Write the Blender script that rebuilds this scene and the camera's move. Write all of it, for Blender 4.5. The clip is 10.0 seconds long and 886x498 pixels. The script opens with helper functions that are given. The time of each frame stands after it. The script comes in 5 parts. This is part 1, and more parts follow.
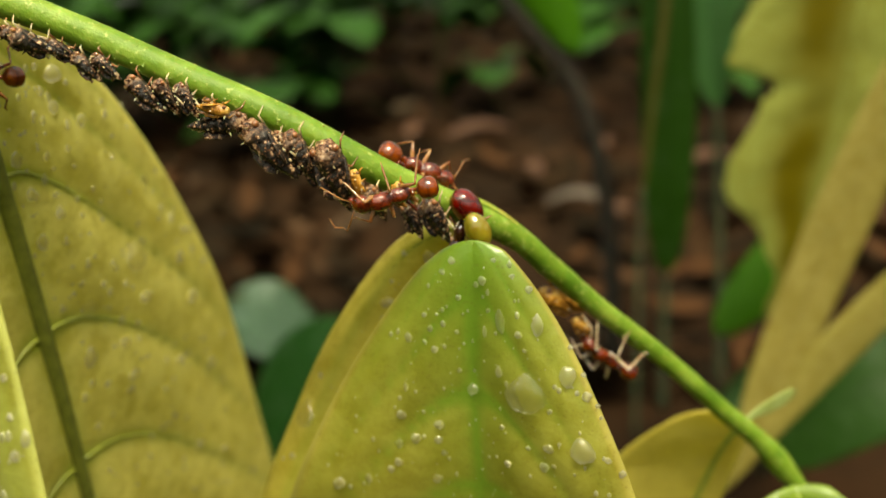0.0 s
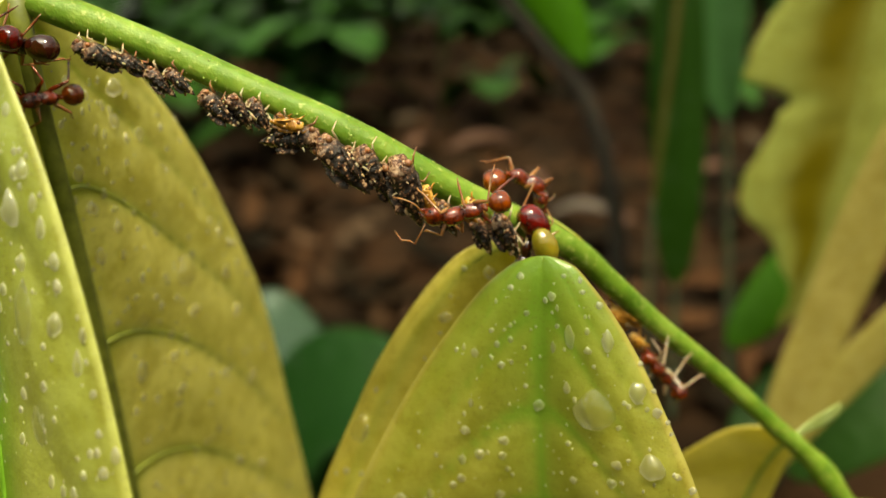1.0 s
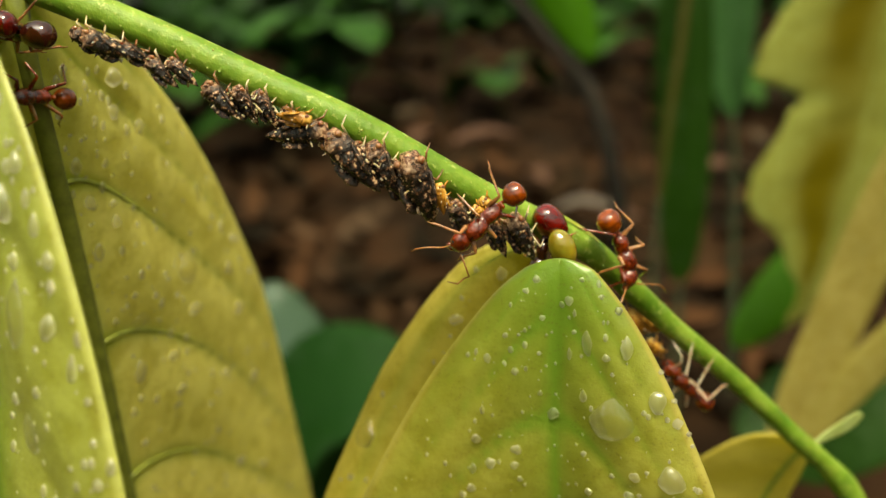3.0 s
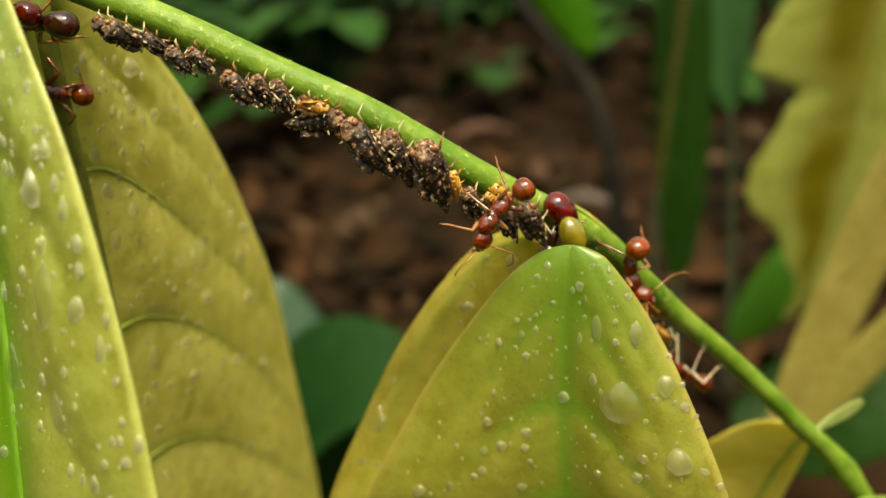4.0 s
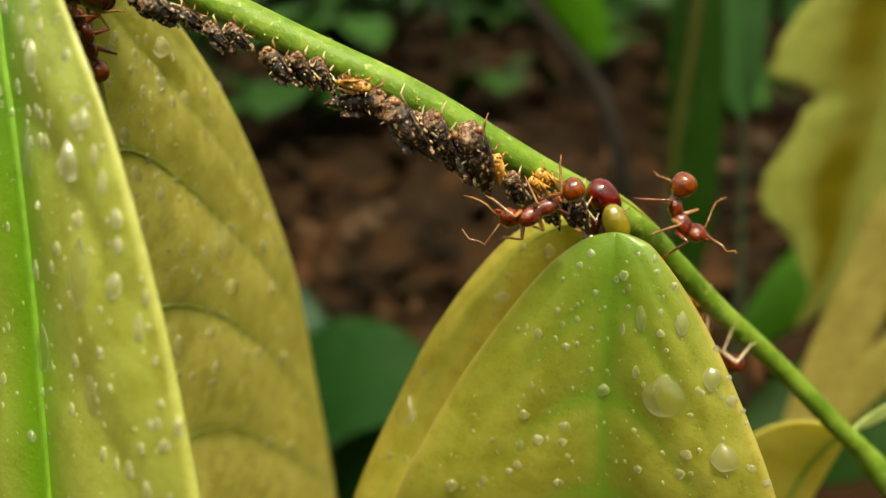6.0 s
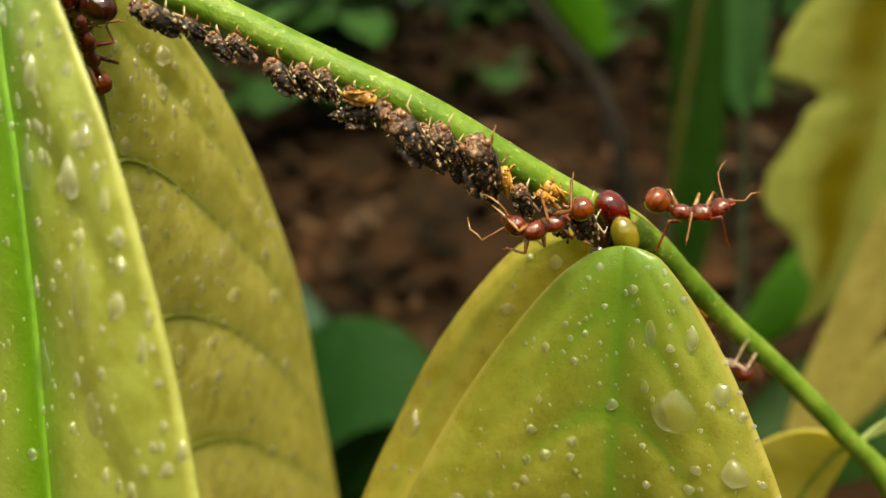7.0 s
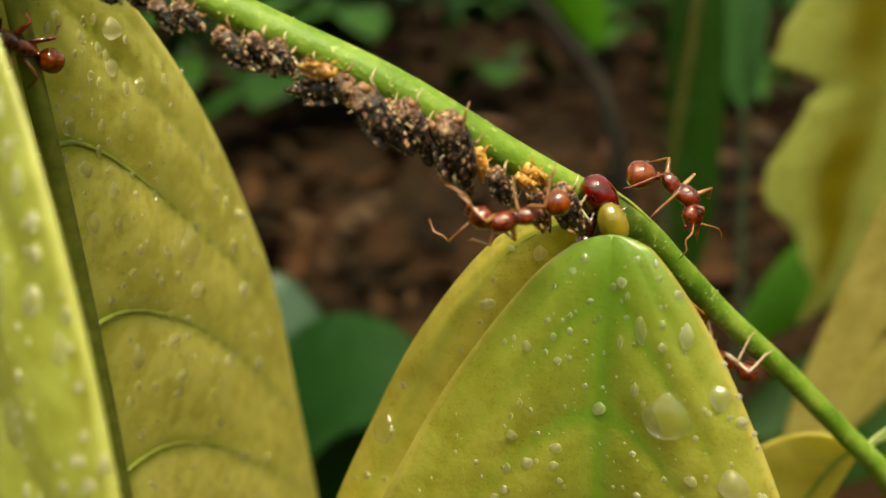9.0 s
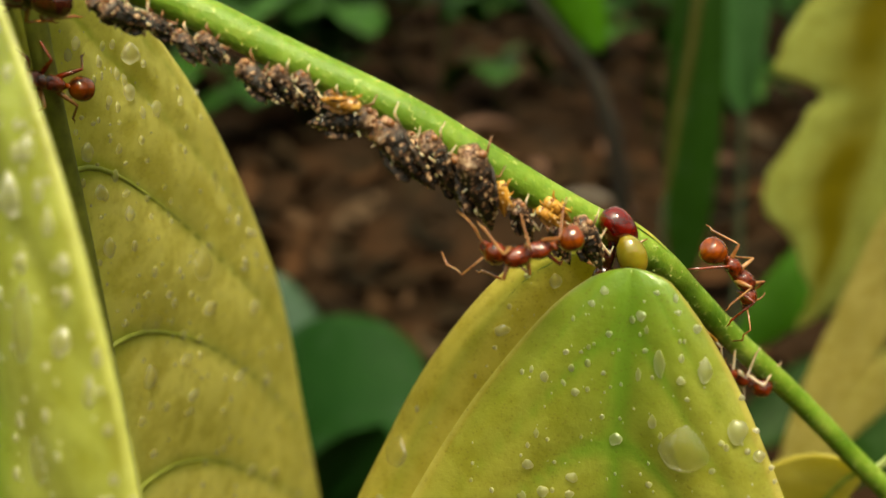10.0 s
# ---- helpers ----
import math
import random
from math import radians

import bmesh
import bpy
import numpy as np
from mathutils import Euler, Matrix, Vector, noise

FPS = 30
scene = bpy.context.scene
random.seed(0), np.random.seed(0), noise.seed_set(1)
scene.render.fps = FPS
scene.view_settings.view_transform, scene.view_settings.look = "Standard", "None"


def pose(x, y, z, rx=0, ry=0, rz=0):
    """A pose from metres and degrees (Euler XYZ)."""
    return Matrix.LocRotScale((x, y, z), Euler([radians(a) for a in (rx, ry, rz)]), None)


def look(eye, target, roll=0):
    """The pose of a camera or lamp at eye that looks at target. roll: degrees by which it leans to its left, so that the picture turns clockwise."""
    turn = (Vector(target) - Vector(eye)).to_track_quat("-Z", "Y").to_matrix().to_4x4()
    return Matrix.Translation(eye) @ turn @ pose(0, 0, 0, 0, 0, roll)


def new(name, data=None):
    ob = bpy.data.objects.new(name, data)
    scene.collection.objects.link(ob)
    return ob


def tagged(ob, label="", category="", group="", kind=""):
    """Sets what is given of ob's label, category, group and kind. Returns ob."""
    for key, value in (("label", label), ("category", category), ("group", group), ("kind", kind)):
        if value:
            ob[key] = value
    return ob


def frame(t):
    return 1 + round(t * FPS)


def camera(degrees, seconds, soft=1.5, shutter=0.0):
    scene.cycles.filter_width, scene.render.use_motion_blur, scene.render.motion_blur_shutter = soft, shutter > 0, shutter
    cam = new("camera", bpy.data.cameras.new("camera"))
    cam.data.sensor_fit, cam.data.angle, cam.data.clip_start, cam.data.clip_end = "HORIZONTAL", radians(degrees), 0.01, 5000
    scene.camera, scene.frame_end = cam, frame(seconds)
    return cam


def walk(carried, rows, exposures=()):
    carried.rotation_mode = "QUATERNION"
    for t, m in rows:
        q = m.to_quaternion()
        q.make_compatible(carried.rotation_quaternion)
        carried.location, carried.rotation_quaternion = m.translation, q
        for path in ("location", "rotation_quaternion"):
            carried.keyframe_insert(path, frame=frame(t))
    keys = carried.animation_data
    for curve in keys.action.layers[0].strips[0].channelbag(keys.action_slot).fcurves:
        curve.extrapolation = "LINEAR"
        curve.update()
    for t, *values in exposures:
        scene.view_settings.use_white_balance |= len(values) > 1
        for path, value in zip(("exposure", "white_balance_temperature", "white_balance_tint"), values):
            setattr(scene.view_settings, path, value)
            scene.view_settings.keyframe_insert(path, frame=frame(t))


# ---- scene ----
MM = 0.001


def P(x, y, z):
    """A place in millimetres, with heights counted from 450 mm under the forest floor."""
    return Vector((x, y, z - 450)) * MM


# ---- camera ----
cam = camera(50.07, 10.0)
cam.data.dof.use_dof = True
cam.data.dof.focus_distance = 0.0525
cam.data.dof.aperture_fstop = 33.0
PATH = [
    (0.0, 2.22, 0.39, 153.01, 76.243, 2.667, 0.820),
    (0.5, 0.19, -0.29, 152.87, 76.561, 2.356, 0.714),
    (1.0, -2.20, 0.46, 153.46, 76.888, 2.448, 0.597),
    (1.5, -3.49, 2.00, 153.06, 76.942, 2.208, 0.658),
    (2.0, -4.16, 3.07, 152.86, 76.902, 1.783, 0.860),
    (3.5, -2.52, 2.66, 153.47, 76.373, 1.864, 0.719),
    (4.0, -3.93, 1.64, 153.08, 76.296, 1.745, 0.562),
    (4.5, -3.87, 2.09, 153.82, 76.231, 1.750, 0.413),
    (5.0, -5.39, 3.02, 152.08, 76.375, 1.838, 0.362),
    (5.5, -6.28, 2.96, 152.21, 76.485, 1.173, 0.547),
    (5.7, -6.17, 2.79, 151.48, 76.743, 1.029, 0.811),
    (7.0, -6.62, 3.88, 152.45, 76.386, 1.014, 0.789),
    (7.5, -6.59, 4.87, 152.19, 76.384, 0.730, 0.922),
    (8.0, -5.68, 6.70, 151.61, 76.364, 0.931, 0.956),
    (8.5, -5.66, 8.14, 151.81, 76.293, 0.864, 0.777),
    (9.0, -5.21, 8.51, 150.92, 76.184, 1.009, 0.732),
    (9.5, -5.75, 8.10, 151.71, 76.035, 0.807, 0.618),
    (10.0, -6.57, 8.83, 152.77, 75.916, 0.451, 0.453),
]
walk(cam, [(t, pose(x * MM, y * MM, z * MM, rx, ry, rz)) for t, x, y, z, rx, ry, rz in PATH], [(0.0, 0.48, 8000, -4), (10.0, 0.48, 8000, -4)])

# ---- light ----
world = bpy.data.worlds.new("overcast_sky")
scene.world = world
world.use_nodes = True
wn, wl = world.node_tree.nodes, world.node_tree.links
sky = wn.new("ShaderNodeTexSky")
sky.sky_type, sky.sun_disc = "NISHITA", False
sky.sun_elevation, sky.sun_rotation = radians(59), radians(196)
sky.air_density, sky.dust_density = 1.0, 4.0
haze = wn.new("ShaderNodeHueSaturation")
haze.inputs["Saturation"].default_value = 0.25
wl.new(sky.outputs[0], haze.inputs["Color"])
wl.new(haze.outputs[0], wn["Background"].inputs[0])
wn["Background"].inputs[1].default_value = 0.205
sun = new("sun", bpy.data.lights.new("sun", "SUN"))
sun.data.energy, sun.data.angle, sun.data.color = 3.7, radians(14), (1.0, 0.92, 0.78)
sun.matrix_world = look((0, 0, 3), Vector((0, 0, 3)) - Vector((0.17, -0.48, 0.86)))


# ---- materials ----
def material(name, base, rough=0.5, spec=0.5, metal=0.0):
    m = bpy.data.materials.new(name)
    m.use_nodes = True
    b = m.node_tree.nodes["Principled BSDF"]
    b.inputs["Base Color"].default_value = (*base, 1)
    b.inputs["Roughness"].default_value = rough
    b.inputs["Specular IOR Level"].default_value = spec
    b.inputs["Metallic"].default_value = metal
    return m, m.node_tree.nodes, m.node_tree.links, b


def noise_node(n, l, scale, detail=4.0, rough=0.6, coord="Object"):
    c = n.new("ShaderNodeTexCoord")
    t = n.new("ShaderNodeTexNoise")
    t.inputs["Scale"].default_value, t.inputs["Detail"].default_value, t.inputs["Roughness"].default_value = scale, detail, rough
    l.new(c.outputs[coord], t.inputs["Vector"])
    return t


def ramp(n, l, source, *stops):
    r = n.new("ShaderNodeValToRGB")
    e = r.color_ramp.elements
    while len(e) < len(stops):
        e.new(0.5)
    for k, (at, col) in zip(e, stops):
        k.position, k.color = at, (*col, 1)
    l.new(source, r.inputs[0])
    return r


def mix(n, l, fac, a, b, how="MIX"):
    m = n.new("ShaderNodeMix")
    m.data_type, m.blend_type = "RGBA", how
    for socket, v in ((m.inputs[0], fac), (m.inputs[6], a), (m.inputs[7], b)):
        if hasattr(v, "links") or hasattr(v, "is_linked"):
            l.new(v, socket)
        elif isinstance(v, (int, float)):
            socket.default_value = v
        else:
            socket.default_value = (*v, 1)
    return m.outputs[2]


def bump(n, l, b, height, strength=0.3, distance=0.0002):
    k = n.new("ShaderNodeBump")
    k.inputs["Strength"].default_value, k.inputs["Distance"].default_value = strength, distance
    l.new(height, k.inputs["Height"])
    l.new(k.outputs[0], b.inputs["Normal"])


def leaf_material(name, pale, green, fresh, rough=0.34, through_light=0.42, speck=0.5, spec=0.5, wet=0.0):
    """Blade of a leaf: pale between the veins, greener where the mesh's tone says so, finely pitted and speckled."""
    m, n, l, b = material(name, pale, rough, spec)
    tone = n.new("ShaderNodeAttribute")
    tone.attribute_name = "tone"
    big = noise_node(n, l, 160, 3)
    fine = noise_node(n, l, 2600, 3)
    mottled = ramp(n, l, big.outputs[0], (0.3, [c * 0.88 for c in pale]), (0.5, pale), (0.66, [min(1, c * 1.08 + 0.01) for c in pale]))
    cloud = noise_node(n, l, 620, 5, 0.65)
    blotch = ramp(n, l, cloud.outputs[0], (0.36, (1, 1, 1)), (0.56, (0, 0, 0)))
    half = mix(n, l, 0.12, blotch.outputs[0], (0, 0, 0))
    c = mix(n, l, half, mottled.outputs[0], (pale[0] * 0.72, pale[1] * 0.68, pale[2] * 0.45))
    c = mix(n, l, tone.outputs["Fac"], c, green)
    # negative tone paints light in: margin highlights, and a lift for a shaded leaf
    margin = n.new("ShaderNodeMath")
    margin.operation, margin.use_clamp = "MULTIPLY", True
    margin.inputs[1].default_value = -1.0
    l.new(tone.outputs["Fac"], margin.inputs[0])
    c = mix(n, l, margin.outputs[0], c, [min(1, v * 1.25 + 0.05) for v in pale])
    cells = n.new("ShaderNodeTexVoronoi")
    cells.inputs["Scale"].default_value = 3600
    l.new(fine.inputs["Vector"].links[0].from_socket, cells.inputs["Vector"])
    dots = ramp(n, l, cells.outputs["Distance"], (0.16, (1, 1, 1)), (0.34, (0, 0, 0)))
    patch = ramp(n, l, cloud.outputs[0], (0.40, (1, 1, 1)), (0.58, (0.15, 0.15, 0.15)))
    spots = n.new("ShaderNodeMix")
    spots.data_type, spots.blend_type = "RGBA", "MULTIPLY"
    spots.inputs[0].default_value = 1.0
    l.new(dots.outputs[0], spots.inputs[6])
    l.new(patch.outputs[0], spots.inputs[7])
    k = n.new("ShaderNodeMath")
    k.operation = "MULTIPLY"
    l.new(spots.outputs[2], k.inputs[0])
    k.inputs[1].default_value = speck
    c = mix(n, l, k.outputs[0], c, [v * 0.35 for v in (pale[0], pale[1] * 0.75, pale[2])])
    l.new(c, b.inputs["Base Color"])
    pit = noise_node(n, l, 1500, 4)
    crease = n.new("ShaderNodeMath")
    crease.operation = "MULTIPLY_ADD"
    crease.inputs[1].default_value = 2.6
    l.new(cloud.outputs[0], crease.inputs[0])
    l.new(pit.outputs[0], crease.inputs[2])
    bump(n, l, b, crease.outputs[0], 0.45, 0.00012)
    if wet:
        b.inputs["Coat Weight"].default_value, b.inputs["Coat Roughness"].default_value = wet, 0.22
        l.new(b.inputs["Normal"].links[0].from_socket, b.inputs["Coat Normal"])
    t = n.new("ShaderNodeBsdfTranslucent")
    thin = mix(n, l, 0.5, c, fresh)
    l.new(thin, t.inputs[0])
    s = n.new("ShaderNodeMixShader")
    s.inputs[0].default_value = through_light
    l.new(b.outputs[0], s.inputs[1])
    l.new(t.outputs[0], s.inputs[2])
    l.new(s.outputs[0], n["Material Output"].inputs[0])
    return m


YOUNG = leaf_material("young_leaf", (0.39, 0.34, 0.06), (0.175, 0.31, 0.03), (0.5, 0.5, 0.06), 0.30, speck=0.45, wet=0.9)
# young-leaf colour lightened to offset the shade these leaves hang in
BRIGHTENED = leaf_material("brightened_yellowish_leaf", (0.64, 0.555, 0.125), (0.28, 0.38, 0.05), (0.64, 0.60, 0.10), 0.30, 0.58, speck=0.6, wet=0.6)
UNDER = leaf_material("leaf_underside", (0.90, 0.81, 0.26), (0.29, 0.37, 0.04), (0.62, 0.60, 0.12), 0.32, 0.5, 0.35, wet=0.7)
FRONT = leaf_material("wet_leaf", (0.45, 0.46, 0.10), (0.16, 0.34, 0.015), (0.45, 0.5, 0.05), 0.28, wet=0.8)
YELLOWED = leaf_material("yellowed_leaf", (0.37, 0.40, 0.10), (0.15, 0.12, 0.004), (0.40, 0.42, 0.06), 0.45, spec=0.2)
TAN = leaf_material("tan_leaf", (0.42, 0.35, 0.10), (0.30, 0.28, 0.06), (0.5, 0.4, 0.1), 0.45, spec=0.3)
DEEP = leaf_material("deep_green_leaf", (0.013, 0.044, 0.003), (0.009, 0.029, 0.002), (0.04, 0.17, 0.008), 0.5, 0.2, 0.2, 0.12)
SHEEN = leaf_material("sheeny_leaf", (0.03, 0.07, 0.03), (0.02, 0.05, 0.02), (0.05, 0.22, 0.04), 0.3, 0.15, 0.2, 1.0)
GLOSSY = leaf_material("glossy_dark_leaf", (0.009, 0.038, 0.006), (0.006, 0.028, 0.004), (0.04, 0.17, 0.015), 0.36, 0.15, 0.2, 0.07)
BRACT = leaf_material("pale_bract", (0.52, 0.58, 0.24), (0.40, 0.52, 0.14), (0.5, 0.6, 0.15))
BRIGHT = leaf_material("bright_green_leaf", (0.042, 0.14, 0.002), (0.03, 0.10, 0.002), (0.12, 0.4, 0.01), 0.55, 0.35, 0.2, 0.12)


def vein_material(name, lo, hi):
    m, n, l, b = material(name, lo, 0.42)
    t = noise_node(n, l, 900, 3)
    r = ramp(n, l, t.outputs[0], (0.3, lo), (0.7, hi))
    l.new(r.outputs[0], b.inputs["Base Color"])
    bump(n, l, b, t.outputs[0], 0.2)
    return m


VEIN = vein_material("leaf_vein", (0.15, 0.20, 0.025), (0.28, 0.36, 0.06))
DARK_VEIN = vein_material("dark_leaf_vein", (0.085, 0.095, 0.014), (0.17, 0.19, 0.03))


def stem_material():
    m, n, l, b = material("green_stem", (0.2, 0.4, 0.03), 0.52, 0.32)
    long_grain = noise_node(n, l, 420, 5)
    r = ramp(n, l, long_grain.outputs[0], (0.28, (0.060, 0.130, 0.006)), (0.5, (0.120, 0.205, 0.016)), (0.72, (0.22, 0.31, 0.045)))
    warts = noise_node(n, l, 2400, 2)
    w = ramp(n, l, warts.outputs[0], (0.60, (0, 0, 0)), (0.72, (0.6, 0.6, 0.6)))
    c = mix(n, l, w.outputs[0], r.outputs[0], (0.42, 0.45, 0.14))
    l.new(c, b.inputs["Base Color"])
    bump(n, l, b, warts.outputs[0], 0.5, 0.00015)
    b.inputs["Subsurface Weight"].default_value = 0.15
    b.inputs["Subsurface Scale"].default_value = 0.0006
    return m


STEM = stem_material()


def litter_material():
    m, n, l, b = material("leaf_litter", (0.06, 0.035, 0.02), 0.85, 0.06)
    g = n.new("ShaderNodeNewGeometry")
    r = ramp(n, l, g.outputs["Random Per Island"], (0.0, (0.008, 0.006, 0.003)), (0.5, (0.025, 0.014, 0.006)), (0.85, (0.062, 0.027, 0.011)), (1.0, (0.068, 0.048, 0.030)))
    t = noise_node(n, l, 60, 4)
    c = mix(n, l, 0.5, r.outputs[0], t.outputs[0], "MULTIPLY")
    l.new(c, b.inputs["Base Color"])
    bump(n, l, b, t.outputs[0], 0.4, 0.002)
    return m


LITTER = litter_material()


def soil_material():
    m, n, l, b = material("forest_soil", (0.04, 0.025, 0.015), 0.95, 0.05)
    t = noise_node(n, l, 14, 6)
    r = ramp(n, l, t.outputs[0], (0.3, (0.007, 0.005, 0.003)), (0.55, (0.020, 0.010, 0.0045)), (0.8, (0.040, 0.017, 0.007)))
    l.new(r.outputs[0], b.inputs["Base Color"])
    bump(n, l, b, t.outputs[0], 0.6, 0.01)
    return m


SOIL = soil_material()


def water_material(name, glow):
    m = bpy.data.materials.new(name)
    m.use_nodes = True
    n, l = m.node_tree.nodes, m.node_tree.links
    glass = n["Principled BSDF"]
    glass.inputs["Base Color"].default_value = (1, 1, 1, 1)
    glass.inputs["Transmission Weight"].default_value = 1.0
    glass.inputs["IOR"].default_value = 1.33
    glass.inputs["Roughness"].default_value = 0.02
    clear, gloss, lit = n.new("ShaderNodeBsdfTransparent"), n.new("ShaderNodeBsdfGlossy"), n.new("ShaderNodeBsdfTranslucent")
    lit.inputs[0].default_value = (0.97, 0.94, 0.74, 1)
    gloss.inputs["Roughness"].default_value = 0.08
    facing, rim = n.new("ShaderNodeLayerWeight"), n.new("ShaderNodeMapRange")
    facing.inputs["Blend"].default_value = 0.25
    rim.inputs["To Min"].default_value, rim.inputs["To Max"].default_value = 0.08, 0.17
    l.new(facing.outputs["Facing"], rim.inputs["Value"])
    shader = clear.outputs[0]
    for fac, other in ((0.09, glass.outputs[0]), (glow, lit.outputs[0]), (rim.outputs[0], gloss.outputs[0])):
        s = n.new("ShaderNodeMixShader")
        if isinstance(fac, float):
            s.inputs[0].default_value = fac
        else:
            l.new(fac, s.inputs[0])
        l.new(shader, s.inputs[1])
        l.new(other, s.inputs[2])
        shader = s.outputs[0]
    l.new(shader, n["Material Output"].inputs[0])
    return m


WATER = water_material("water_drop", 0.50)
POOL_WATER = water_material("shallow_water", 0.20)


# ---- mesh helpers ----
class Mesh:
    """Vertices and faces that grow piece by piece; lengths in millimetres of the thing's own space."""

    def __init__(self):
        self.v, self.f, self.tone = [], [], []

    def add(self, verts, faces, tones=None):
        k = len(self.v)
        self.v += [tuple(p) for p in verts]
        self.f += [tuple(k + i for i in face) for face in faces]
        self.tone += list(tones) if tones else [0.0] * len(verts)
        return self

    def data(self, name, mat, smooth=True):
        me = bpy.data.meshes.new(name)
        me.from_pydata([(x * MM, y * MM, z * MM) for x, y, z in self.v], [], self.f)
        me.polygons.foreach_set("use_smooth", [smooth] * len(self.f))
        a = me.attributes.new("tone", "FLOAT", "POINT")
        a.data.foreach_set("value", self.tone)
        me.materials.append(mat)
        me.update()
        return me


def part(name, mesh, mat, parent=None, label="", smooth=True, m=None):
    ob = new(name, mesh.data(name, mat, smooth) if isinstance(mesh, Mesh) else mesh)
    ob.parent = parent
    if m is not None:
        ob.matrix_basis = m
    if label:
        ob["label"] = label
    return ob


def group(name, m=None):
    ob = new(name)
    ob.empty_display_size = 0.002
    if m is not None:
        ob.matrix_basis = m
    return ob


def W(x, y, z):
    """World place of the plan, in millimetres, for meshes built where they stand."""
    return Vector((x, y, z - 450))


def tube(points, radii, sides=10, squash=1.0):
    """A round rod along the points, with rounded ends."""
    pts = [Vector(p) for p in points]
    verts, faces = [], []
    side = None
    for i, p in enumerate(pts):
        d = (pts[min(i + 1, len(pts) - 1)] - pts[max(i - 1, 0)]).normalized()
        if side is None:
            side = d.orthogonal().normalized()
        side = (side - d * side.dot(d)).normalized()
        up = d.cross(side)
        for k in range(sides):
            a = 2 * math.pi * k / sides
            verts.append(p + (side * math.cos(a) + up * math.sin(a) * squash) * radii[i])
    for i in range(len(pts) - 1):
        for k in range(sides):
            q = (k + 1) % sides
            faces.append((i * sides + k, i * sides + q, (i + 1) * sides + q, (i + 1) * sides + k))
    faces.append(tuple(range(sides - 1, -1, -1)))
    faces.append(tuple(len(verts) - sides + k for k in range(sides)))
    return verts, faces


def blob(centre, radii, turn=None, seg=16, rings=10, shape=None):
    """An egg-shaped body; shape(unit vector) may push its skin in or out."""
    verts, faces = [], []
    turn = turn or Matrix.Identity(3)
    for i in range(rings + 1):
        th = math.pi * i / rings
        for k in range(seg):
            ph = 2 * math.pi * k / seg
            u = Vector((math.cos(th), math.sin(th) * math.cos(ph), math.sin(th) * math.sin(ph)))
            s = shape(u) if shape else 1.0
            q = Vector((u.x * radii[0], u.y * radii[1], u.z * radii[2])) * s
            verts.append(Vector(centre) + turn @ q)
    for i in range(rings):
        for k in range(seg):
            q = (k + 1) % seg
            faces.append((i * seg + k, i * seg + q, (i + 1) * seg + q, (i + 1) * seg + k))
    return verts, faces


def spline(points, count):
    """A smooth line through the points."""
    pts = [Vector(p) for p in points]
    out = []
    for i in range(count):
        x = i / (count - 1) * (len(pts) - 1)
        k = min(int(x), len(pts) - 2)
        t = x - k
        a, b, c, d = pts[max(k - 1, 0)], pts[k], pts[k + 1], pts[min(k + 2, len(pts) - 1)]
        out.append(0.5 * (2 * b + (c - a) * t + (2 * a - 5 * b + 4 * c - d) * t * t + (3 * b - a - 3 * c + d) * t ** 3))
    return out


# ---- leaves ----
def fall(x, width):
    """A bell round zero."""
    return math.exp(-((x / width) ** 2))


